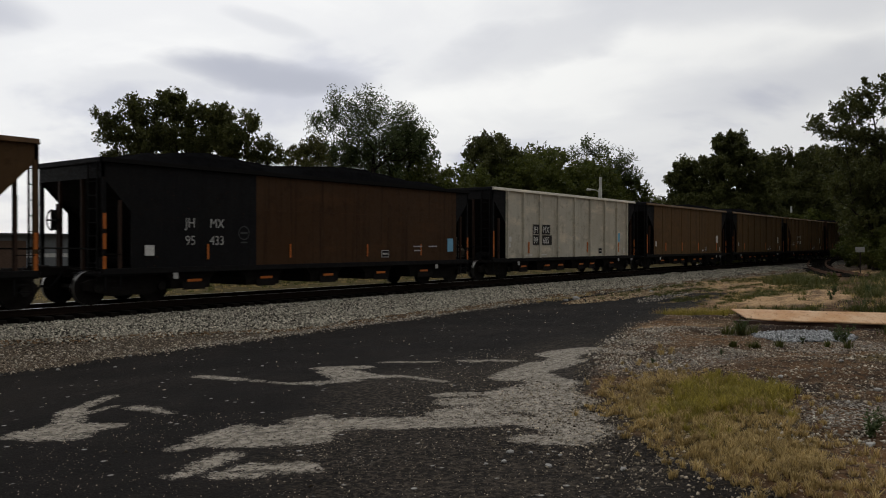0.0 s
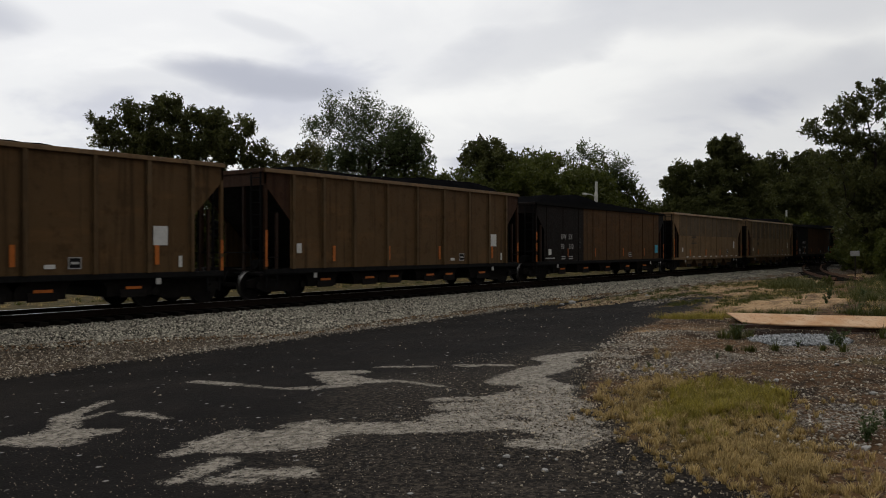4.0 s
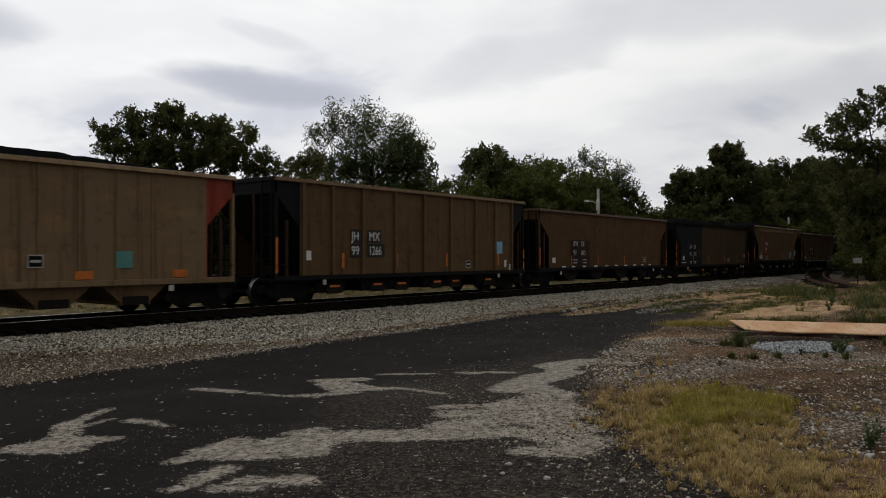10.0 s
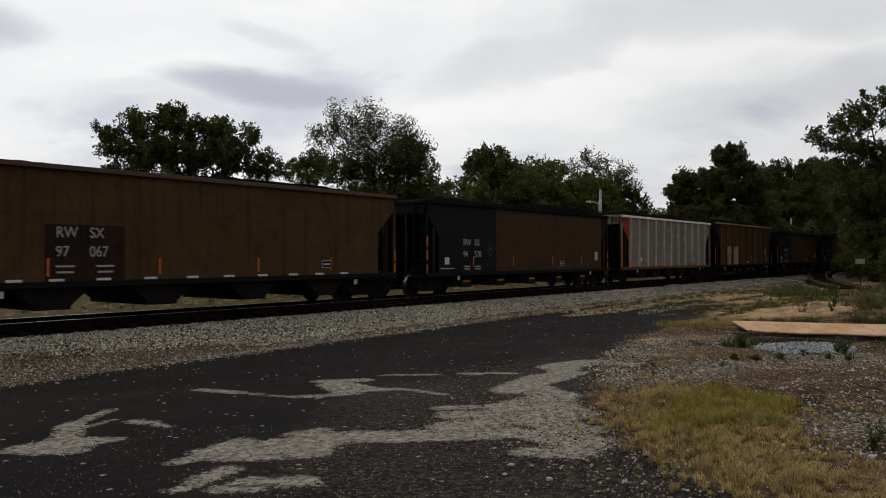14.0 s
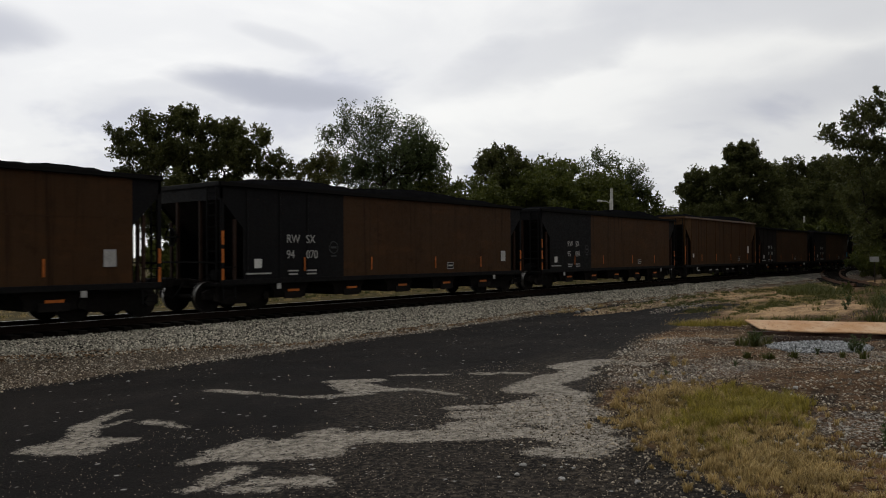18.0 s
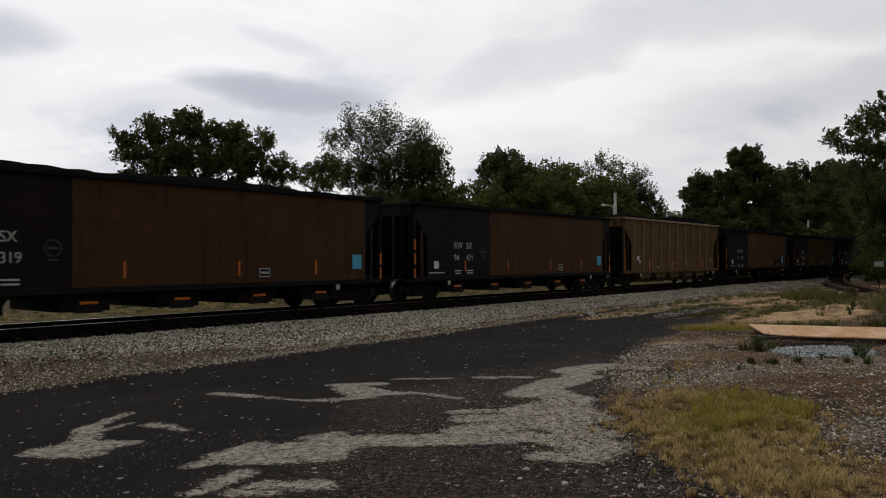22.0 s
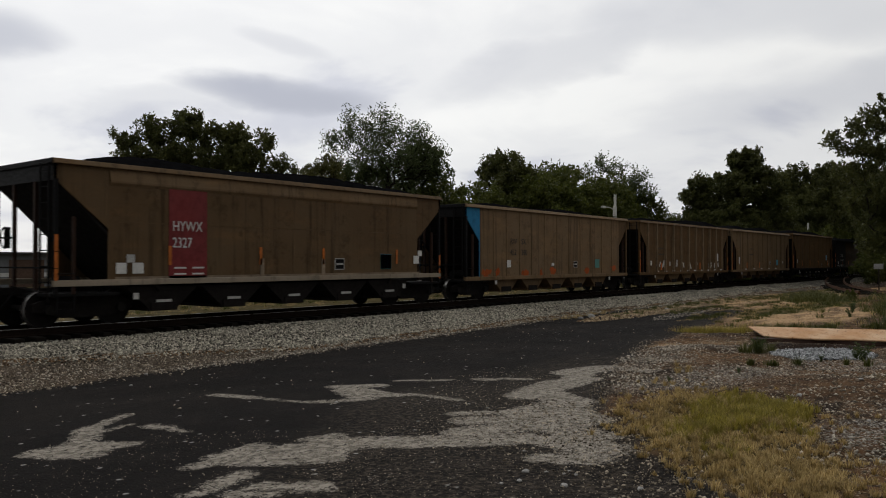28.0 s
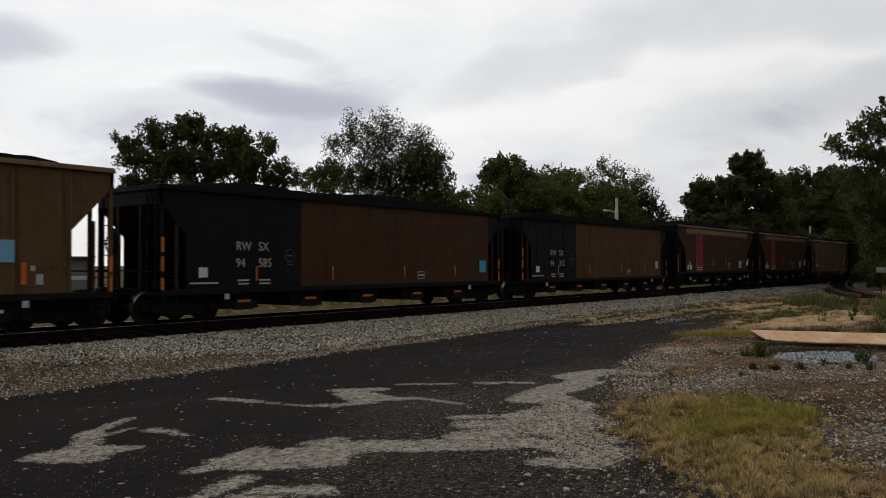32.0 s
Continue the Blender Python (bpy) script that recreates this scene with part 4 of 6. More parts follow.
LIGHT_RIB = paint("light_grey_rib", (0.46, 0.45, 0.42), (0.3, 0.27, 0.22))

DIM_TEXT = plain("soot_dimmed_emblem", (0.04, 0.04, 0.04), 0.7)
SHORT, TALL, LONG, BROAD, RED_ONE = Shell(7.15, 3.80), Shell(7.15, 3.93, 0.88, 1.07), Shell(7.7, 3.66, 0.88, 0.8), Shell(7.7, 3.70, 0.92, 0.95), Shell(7.15, 3.96, 1.08, 1.35)
RIBS_11 = tuple(1.05 + 1.205 * k for k in range(11))
RIBS_JH = (1.1, 2.4, 3.82, 5.5, 7.16, 8.82, 10.5, 11.95, 13.25)
DASHES = tuple(2.4 + 1.16 * k for k in range(10))
STYLES = {
    "tan_ribbed": dict(shell=SHORT, main=TAN, sill_paint=TAN_BROWN, rib=TAN_RIB, ribs=RIBS_11, bays=(3.0, 5.1, 7.15, 9.2, 11.3), bay_paint=TAN, dashes=DASHES, strips=(2.9, 6.0, 9.0), strip_z=1.25, strip=(0.16, 0.42), post_z=(1.1, 1.5, 1.95),
                       tags=(("white", 1.5, 1.45, 0.2, 0.26), ("frame", 10.7, 1.3, 0.36, 0.28), ("white", 12.2, 1.8, 0.3, 0.5)), label="dusty tan open hopper car with pale side ribs, full of coal"),
    "tan_smooth": dict(shell=SHORT, main=TAN, sill_paint=TAN, ribs=tuple(1.9 + 0.98 * k for k in range(11)), rib_kind="thin", bays=(3.0, 5.1, 7.15, 9.2, 11.3), bay_paint=TAN, strips=(1.35, 4.3, 6.6, 9.85, 12.5), strip_z=1.08, strip=(0.46, 0.2), post_strips=False,
                       tags=(("white", 3.0, 1.46, 0.28, 0.3), ("frame", 8.7, 1.42, 0.36, 0.3), ("white", 6.6, 1.42, 0.22, 0.12), ("teal", 10.9, 1.45, 0.45, 0.42)), ink=DARK_TEXT, label="dusty tan smooth-sided hopper car full of coal"),
    "long_brown": dict(shell=BROAD, main=WARM, chord=BROWN, ribs=(), bays=(3.3, 6.2, 9.2, 12.1), dashes=(2.34, 3.3, 4.46, 5.74, 7.0, 8.2, 9.4, 10.6, 11.7, 12.8), strips=(3.1, 6.0, 9.24, 12.2), strip_z=1.3, post_z=(1.3, 1.7),
                       tags=(("shade", 4.03, 1.62, 1.98, 1.36), ("white", 1.35, 1.32, 0.3, 0.24), ("frame", 12.0, 1.3, 0.4, 0.24)), bars=((3.5, 1.32, 0.45), (4.5, 1.32, 0.45), (3.5, 1.18, 0.4), (4.5, 1.18, 0.4)), label="long oxide-brown hopper car with white dashes, full of coal"),
    "duo": dict(shell=LONG, main=OCHRE, front=SOOT, chord=RIM, tail=SOOT, ribs=(), bays=(2.7, 5.2, 7.75, 10.3, 12.7), bay="box", bay_mark=ORANGE, strips=(3.06, 6.05, 9.5, 12.4), strip_z=1.33,
                tags=(("white", 1.27, 1.37, 0.27, 0.27), ("frame", 10.4, 1.2, 0.38, 0.25), ("ring", 4.3, 1.85, 0.2, 0)), bars=((2.6, 1.14, 0.4), (3.35, 1.14, 0.4), (2.6, 1.04, 0.35), (3.35, 1.04, 0.4), (1.3, 1.08, 0.9)), label="hopper car, sooty black front and brown rear, full of coal"),
    "box_ribbed": dict(shell=TALL, main=WARM, ends=SOOT, ribs=RIBS_JH, bays=(2.6, 4.7, 6.0, 8.1, 9.3, 11.6), bay="box", bay_mark=ORANGE, strips=(2.88, 5.6, 8.56, 12.2), strip_z=1.38, strip=(0.12, 0.5), post_z=(1.2, 1.55, 1.9),
                       tags=(("white", 1.35, 1.55, 0.2, 0.3), ("frame", 10.0, 1.2, 0.32, 0.28), ("white", 9.4, 1.12, 0.26, 0.1), ("white", 12.3, 1.88, 0.42, 0.5), ("white", 12.9, 1.2, 0.1, 0.3)), label="brown hopper car with dark ends, full of coal"),
    "red_panel": dict(shell=RED_ONE, main=TAN, band=TAN_PALE, ribs=(), bays=(2.9, 5.1, 7.3, 9.5, 11.6), bay_mark=DULL_WHITE, ends=SOOT, wing_paint=TAN, tail_wing=TAN, strips=(3.0, 5.95, 8.41, 11.86), strip_z=1.72, strip=(0.09, 0.5), post_z=(1.2, 1.6, 2.0),
                      tags=(("red", 3.55, 2.36, 1.16, 2.52), ("white", 1.65, 1.4, 0.27, 0.27), ("white", 2.1, 1.4, 0.30, 0.27), ("dull", 1.9, 1.64, 0.22, 0.2), ("frame", 9.1, 1.48, 0.42, 0.36), ("blue", 11.3, 1.56, 0.52, 0.5), ("white", 12.9, 1.62, 0.3, 0.28), ("white", 13.1, 1.85, 0.22, 0.2)),
                      bars=((3.3, 1.4, 0.36), (3.85, 1.4, 0.36), (3.3, 1.24, 0.36), (3.85, 1.24, 0.36)), ink=WHITE, label="tan hopper car with a red panel, full of coal"),
}


def marks(a, b, c, d, x=2.33, z=1.98, gap=0.78, size=0.36, drop=0.47):
    return ((a, x, z, size), (b, x + gap, z, size), (c, x, z - drop, size), (d, x + gap, z - drop, size))




# ---- trees and bushes ----
LEAF_DARK = leafy("dark_oak_leaves", (0.060, 0.070, 0.020), (0.118, 0.120, 0.035), 0.44)
LEAF_MID = leafy("green_leaves", (0.062, 0.078, 0.014), (0.120, 0.130, 0.026), 0.44)
LEAF_AIRY = leafy("small_green_leaves", (0.064, 0.088, 0.032), (0.115, 0.138, 0.050), 0.44)
LEAF_YELLOW = leafy("yellow_green_leaves", (0.075, 0.08, 0.018), (0.13, 0.12, 0.03), 0.3)


def leaf_mesh(name, centres, sizes, mat, rnd, flat=0.0):
    """Many small folded leaves as one mesh."""
    n = len(centres)
    a = rnd.normal(size=(n, 3))
    a[:, 2] *= 1 - flat
    a /= np.linalg.norm(a, axis=1)[:, None]
    b = np.cross(a, rnd.normal(size=(n, 3)))
    b /= np.linalg.norm(b, axis=1)[:, None] + 1e-9
    s = sizes[:, None]
    co = np.stack([centres - a * s, centres + b * s * 0.42, centres + a * s, centres - b * s * 0.42], 1).reshape(-1, 3)
    me = bpy.data.meshes.new(name)
    me.vertices.add(4 * n)
    me.vertices.foreach_set("co", co.astype(np.float32).ravel())
    me.loops.add(4 * n)
    me.loops.foreach_set("vertex_index", np.arange(4 * n, dtype=np.int32))
    me.polygons.add(n)
    me.polygons.foreach_set("loop_start", np.arange(0, 4 * n, 4, dtype=np.int32))
    me.polygons.foreach_set("loop_total", np.full(n, 4, dtype=np.int32))
    me.update(calc_edges=True)
    me.materials.append(mat)
    return me


def tree(name, label, m, seed, lobes, clusters, per, leaf, mat, trunk=0.2, twig=0.6, rise=0.5, category="tree", group="", fork=0.8):
    """A trunk that forks again and again towards clumps inside the crown's lobes (x, z, half width, half height);
    twigs carry the leaves, so that the outline is ragged and the limbs show in the gaps."""
    rnd = np.random.default_rng(seed)
    thing = empty(name, m, label, category, group)
    share = np.array([(rx * rx * rz) ** 0.62 for x, z, rx, rz in lobes])
    pick = rnd.choice(len(lobes), clusters, p=share / share.sum())
    d = rnd.normal(size=(clusters, 3))
    d *= (rnd.uniform(0.02, 1.0, (clusters, 1)) ** 0.42) / np.linalg.norm(d, axis=1)[:, None]
    L = np.array(lobes)[pick]
    tips = np.stack([L[:, 0] + d[:, 0] * L[:, 2], d[:, 1] * np.maximum(L[:, 2], 1.3) * 0.95 + 0.35 * rnd.normal(size=clusters), L[:, 1] + d[:, 2] * L[:, 3]], 1)
    tips = tips[tips[:, 2] > 0.15]
    top = max(z + 0.3 * rz for x, z, rx, rz in lobes)
    mid = float(np.average([q[0] for q in lobes], weights=share))
    grow = np.linspace(0, 1, 14)
    sway = 0.06 * top
    nodes = [Vector((mid * 0.8 * float(q) ** 1.6 + sway * 0.4 * math.sin(5 * q + seed), sway * 0.4 * math.sin(4 * q + 2 * seed), float(top * fork * q))) for q in grow]
    back = list(range(-1, len(nodes) - 1))
    stem = len(nodes)
    reach = np.linalg.norm(tips[:, :2] - np.array([mid * 0.6, 0]), axis=1) + 0.35 * tips[:, 2]
    where = np.array([tuple(n) for n in nodes])
    ways = []
    for p in tips[np.argsort(reach)]:
        gap = p - where
        far = np.linalg.norm(gap, axis=1)
        cost = far + 1.6 * np.maximum(0, 0.55 * far - gap[:, 2]) + 3.0 * (where[:, 2] < 0.16 * top)
        k = int(np.argmin(cost))
        s, e = nodes[k], Vector([float(q) for q in p])
        bend = s.lerp(e, 0.5) + Vector([float(q) for q in rnd.normal(size=3)]) * (0.07 * far[k]) - Vector((0, 0, 0.05 * float(far[k])))
        back += [k, len(nodes)]
        nodes += [bend, e]
        where = np.concatenate([where, [tuple(bend), tuple(e)]])
        ways.append((e, (e - bend).normalized()))
    load = [1.0] * len(nodes)
    for i in range(len(nodes) - 1, 0, -1):
        load[back[i]] += load[i]
    thick = [max(0.012, trunk * math.sqrt(q / load[0])) for q in load]
    bm = bmesh.new()
    tube(bm, nodes[:stem], [trunk * 1.45] + [max(t, trunk * 0.12) for t in thick[1:stem]], 8)
    for i in range(stem, len(nodes), 2):
        k = back[i]
        tube(bm, [nodes[k], nodes[i], nodes[i + 1]], [min(thick[k] * 0.8, thick[i] * 1.15), thick[i], thick[i + 1] * 0.7], 5)
    part("trunk", bm, BARK, thing)
    n = len(ways)
    e = np.array([tuple(q[0]) for q in ways])
    w = np.array([tuple(q[1]) for q in ways])
    shoots = 4
    e, w = np.repeat(e, shoots, 0), np.repeat(w, shoots, 0)
    w = w * 0.8 + rnd.normal(size=w.shape) * 0.62 + np.array([0, 0, rise])
    w /= np.linalg.norm(w, axis=1)[:, None]
    size = np.repeat(rnd.uniform(0.55, 1.35, n), shoots) * twig
    each = max(3, per // shoots)
    e, w, size = np.repeat(e, each, 0), np.repeat(w, each, 0), np.repeat(size, each)
    q = rnd.uniform(-0.35, 1.0, len(e))
    pts = e + w * (q * size)[:, None] + rnd.normal(size=e.shape) * (0.24 * size * (1.1 - 0.8 * np.maximum(q, 0)))[:, None]
    keep = pts[:, 2] > 0.05
    part("crown", leaf_mesh("crown", pts[keep], leaf * rnd.uniform(0.6, 1.35, int(keep.sum())), mat, rnd), None, thing)
    return thing


def ground_pose(x, y, turn=0.0, sink=0.05):
    return pose(x, y, height_at(x, y) - sink, 0, 0, turn)


FACING = -53.0         # trees are laid out along the rows in which they stand
tree("oak_tree", "broad dark oak behind the railway track", ground_pose(31.5, 45.7, FACING), 14,
     [(-0.5, 11.2, 1.4, 0.9), (-2.6, 10.7, 1.0, 0.9), (-4.3, 10.1, 0.9, 0.6), (-5.4, 9.3, 0.6, 0.3), (1.4, 10.5, 1.1, 0.8), (3.1, 10.2, 1.1, 0.9), (4.8, 10.2, 0.5, 0.6), (-1.5, 8.9, 2.9, 1.1), (2.6, 8.7, 2.4, 1.1), (0.3, 6.4, 4.4, 1.4), (-3.6, 7.0, 1.6, 1.4), (-2.4, 5.0, 1.5, 1.2), (1.5, 4.6, 3.4, 1.2)],
     720, 130, 0.12, LEAF_DARK, 0.32, 0.66, 0.3, fork=0.62)
tree("young_oak", "small dark oak beside the bigger one", ground_pose(36.0, 42.0, FACING), 18, [(-0.1, 8.6, 0.8, 0.8), (0.6, 8.1, 0.5, 0.6), (-0.6, 7.7, 1.1, 0.8), (0.0, 6.0, 1.2, 1.2)], 80, 90, 0.11, LEAF_DARK, 0.13, 0.5)
tree("young_tree", "small yellow-green tree between two bigger ones", ground_pose(42.9, 46.1, FACING), 12, [(-0.4, 9.2, 1.1, 0.7), (1.0, 9.5, 1.0, 0.8), (-1.5, 8.7, 0.6, 0.4), (0.4, 8.2, 1.8, 0.8), (0.0, 6.2, 1.8, 1.2)], 120, 80, 0.12, LEAF_YELLOW, 0.16, 0.6)
tree("elm_tree", "airy tree with fine leaves against the sky", ground_pose(49.4, 45.3, FACING), 9,
     [(-0.2, 14.2, 1.0, 1.1), (-2.5, 13.8, 0.9, 1.0), (-3.8, 12.0, 1.2, 0.8), (-1.6, 12.6, 1.9, 1.4), (0.9, 12.9, 1.7, 1.6), (3.0, 12.3, 1.4, 1.4), (4.6, 11.1, 1.3, 1.2), (0.6, 10.8, 3.0, 1.2), (2.6, 10.4, 2.2, 1.4)],
     540, 34, 0.105, LEAF_AIRY, 0.17, 0.85, 0.8, fork=0.5)
tree("elm_tree", "dense lower elm with fine leaves behind the track", ground_pose(51.5, 45.5, FACING), 10,
     [(-3.6, 9.6, 2.4, 1.2), (-0.8, 9.4, 3.0, 1.4), (2.0, 10.6, 2.0, 1.8), (3.3, 9.8, 1.7, 1.5), (-0.5, 7.0, 4.5, 1.6)], 420, 80, 0.11, LEAF_AIRY, 0.2, 0.75, 0.5, fork=0.6)
tree("maple_tree", "dense green maple in the row behind the track", ground_pose(66.6, 44.5, FACING), 16, [(-2.0, 11.4, 0.6, 0.9), (-0.6, 11.9, 1.1, 1.1), (0.8, 12.0, 1.1, 1.2), (2.2, 11.2, 0.9, 0.7), (0.3, 10.4, 2.7, 1.4), (0.3, 8.0, 3.0, 1.6)], 250, 90, 0.15, LEAF_DARK, 0.28, 0.75)
WOODS = "trees of the wood behind the track"
thicket = tree("broadleaf_tree", "green broadleaf tree in the wood behind the track", ground_pose(60, 43), 21,
               [(-2.4, 6.4, 2.0, 1.7), (0.4, 7.8, 2.2, 1.6), (2.6, 6.8, 1.9, 1.7), (0.0, 5.0, 4.4, 2.6), (-0.5, 2.4, 4.6, 2.0)], 280, 110, 0.16, LEAF_MID, 0.25, 0.85, group=WOODS)
for x, y, turn, k in ((72, 42, 40, 1.25), (78, 44, 110, 1.36), (84, 42, 200, 1.26), (91, 44, 290, 1.22), (54, 42, 150, 0.95), (46.5, 43, 250, 0.72), (101, 47, 20, 1.0), (110, 52, 70, 0.9), (121, 58, 160, 0.95), (61, 52, 0, 1.1), (132, 66, 260, 0.95), (66, 41, 330, 1.1), (96, 40, 10, 0.86), (88, 38, 75, 0.72), (105, 38, 130, 0.7),
                      (158, 72, 30, 1.1), (179, 78, 90, 1.25), (195.5, 81, 200, 1.4), (194, 75, 310, 1.3), (212, 76, 20, 1.45)):
    copy_thing(thicket, ground_pose(x, y, turn) @ Matrix.Scale(k, 4))
tree("birch_tree", "thin open tree with sparse leaves behind the utility pole", ground_pose(89.9, 43.4, FACING), 27,
     [(-1.9, 14.2, 0.7, 0.8), (-3.5, 13.2, 1.5, 0.7), (0.0, 13.4, 1.8, 0.8), (2.1, 12.2, 1.5, 1.0), (3.6, 10.3, 1.3, 1.1), (1.3, 10.6, 2.4, 1.5)], 190, 26, 0.16, LEAF_AIRY, 0.18, 1.1, 0.4, fork=0.6)
wood = tree("wild_tree", "dark green tree at the end of the wood", ground_pose(101.3, 36.6, FACING), 31, [(-2.0, 10.6, 1.0, 1.0), (-0.7, 11.7, 1.6, 1.2), (1.7, 12.1, 1.9, 1.2), (0.4, 9.5, 3.4, 2.0), (0.7, 6.6, 4.4, 2.9)], 280, 110, 0.2, LEAF_DARK, 0.35, 0.9, group=WOODS)
tree("wild_tree", "tall dark tree overgrown with vines past the track", ground_pose(100.8, 31.4, FACING), 33,
     [(-0.6, 14.9, 1.7, 1.2), (1.1, 15.1, 1.2, 1.0), (0.2, 13.9, 2.0, 1.2), (0.0, 12.8, 2.8, 1.3), (2.9, 12.7, 1.4, 1.0), (4.2, 11.5, 1.4, 1.1), (0.0, 10.7, 4.4, 2.4), (0.4, 7.2, 5.3, 3.2)], 560, 140, 0.19, LEAF_DARK, 0.4, 0.62, 0.2, group=WOODS)
crest = tree("wild_tree", "leafy tree on the crest of the wood", ground_pose(126.7, 31.0, FACING), 35, [(-3.2, 14.5, 1.5, 1.0), (-0.8, 15.0, 1.9, 1.0), (1.7, 14.9, 1.7, 1.1), (4.0, 15.5, 1.7, 1.0), (6.6, 15.5, 1.7, 1.0), (0.9, 12.1, 6.4, 3.2), (1.3, 7.4, 6.8, 4.3)], 440, 90, 0.22, LEAF_DARK, 0.4, 1.1, group=WOODS)
for x, y, turn, k in ((142, 30, -40, 0.98), (156, 33, 250, 1.05), (185, 14, -60, 1.2), (205, 26, 140, 1.3), (170, 30, 100, 1.1)):
    copy_thing(crest, ground_pose(x, y, turn) @ Matrix.Scale(k, 4))
for x, y, turn, k in ((92, 29.5, 50, 0.50), (95, 33, 140, 0.62), (97.5, 29.5, 70, 0.60), (108, 30, 230, 0.78), (115, 32, 320, 0.85), (122, 29, 80, 0.86)):
    copy_thing(wood, ground_pose(x, y, turn) @ Matrix.Scale(k, 4))
under = tree("shrub", "leafy green undergrowth below the wood's edge", ground_pose(92, 27), 36, [(-1.4, 2.6, 1.6, 1.5), (1.3, 3.0, 1.6, 1.5), (0, 1.5, 3.2, 1.5)], 110, 140, 0.17, LEAF_MID, 0.1, 0.6, category="bush", group="undergrowth at the wood's edge")
for x, y, turn, k in ((28.8, 44.8, 70, 0.75), (31.5, 44.5, 140, 0.95), (33, 44, 130, 1.15), (37, 44, 190, 1.2), (41, 43.5, 250, 1.2), (45.5, 43, 310, 1.25), (50, 43, 20, 1.3), (99, 26.5, 60, 1.2), (106, 27, 140, 1.3), (113, 26.5, 220, 1.4), (121, 27, 300, 1.4), (130, 26.5, 30, 1.5), (85, 28, 90, 0.9), (140, 27, 200, 1.6), (151, 26.5, 20, 1.7)):
    copy_thing(under, ground_pose(x, y, turn) @ Matrix.Scale(k, 4))
tree("roadside_tree", "tall tree with loose branches beside the spur track", ground_pose(67.5, 10.0, FACING), 41,
     [(-1.6, 13.4, 1.1, 0.9), (-2.3, 12.1, 1.1, 1.0), (-0.4, 12.1, 1.0, 1.1), (-4.4, 11.1, 0.8, 0.6), (-3.5, 10.3, 0.9, 0.4), (0.4, 14.0, 0.6, 0.8), (-2.0, 10.3, 1.5, 0.6), (0.0, 9.7, 1.2, 1.2), (-2.9, 8.7, 1.7, 0.6), (1.8, 12.4, 1.2, 1.8), (2.0, 9.0, 2.0, 2.0), (-1.0, 6.6, 2.8, 1.6), (0.2, 3.8, 3.0, 2.2)],
     460, 64, 0.14, LEAF_DARK, 0.22, 0.7, 0.4, fork=0.65)
dense = tree("roadside_tree", "dense dark tree beside the spur track", ground_pose(71.5, 9.5, FACING), 43, [(-1.5, 7.4, 1.8, 1.2), (1.4, 8.0, 1.8, 1.4), (-0.3, 6.0, 3.0, 1.8), (0.4, 3.4, 3.4, 2.6)], 300, 170, 0.15, LEAF_DARK, 0.25, 0.62)
for x, y, turn, k in ((66.5, 7.6, 200, 0.7), (77, 9.4, 120, 0.95), (86, 11.0, 220, 1.25), (104, 11.6, 20, 1.6), (74, 5.6, 300, 1.3), (95, 13.5, 60, 1.25)):
    copy_thing(dense, ground_pose(x, y, turn) @ Matrix.Scale(k, 4))
bush = tree("bush", "leafy green bush at the edge of the lot", ground_pose(62.5, 7.8), 51, [(-0.9, 1.9, 1.1, 1.1), (0.9, 2.2, 1.1, 1.1), (0, 1.1, 2.2, 1.1)], 90, 130, 0.11, LEAF_MID, 0.08, 0.45, category="bush", group="bushes by the spur")
for x, y, turn, k in ((56, 5.2, 80, 0.9), (67, 9.6, 150, 1.0), (50, 4.2, 220, 0.7), (73, 11.3, 20, 1.0), (53, 6.0, 300, 0.38), (47, 6.0, 100, 0.24), (46, 8.9, 30, 0.16), (80, 13.4, 200, 1.0), (92, 14.8, 260, 1.1), (60, 4.0, 40, 1.3), (77, 9.0, 90, 1.6), (90, 11.0, 10, 1.8), (66, 6.5, 170, 1.5)):
    copy_thing(bush, ground_pose(x, y, turn) @ Matrix.Scale(k, 4))


# ---- loose stones, grass and weeds ----
def spread(n, shape, rnd, edge=1.15):
    cx, cy, a, b, deg = shape
    r, t = np.sqrt(rnd.uniform(0, edge, n)), rnd.uniform(0, 2 * np.pi, n)
    u, v = a * r * np.cos(t), b * r * np.sin(t)
    c, s = math.cos(radians(deg)), math.sin(radians(deg))
    return np.stack([cx + u * c - v * s, cy + u * s + v * c], 1)


def raw_mesh(name, co, faces, mat):
    me = bpy.data.meshes.new(name)
    k = faces.shape[1]
    me.vertices.add(len(co))
    me.vertices.foreach_set("co", co.astype(np.float32).ravel())
    me.loops.add(faces.size)
    me.loops.foreach_set("vertex_index", faces.astype(np.int32).ravel())
    me.polygons.add(len(faces))
    me.polygons.foreach_set("loop_start", np.arange(0, faces.size, k, dtype=np.int32))
    me.polygons.foreach_set("loop_total", np.full(len(faces), k, dtype=np.int32))
    me.update(calc_edges=True)
    me.materials.append(mat)
    return me


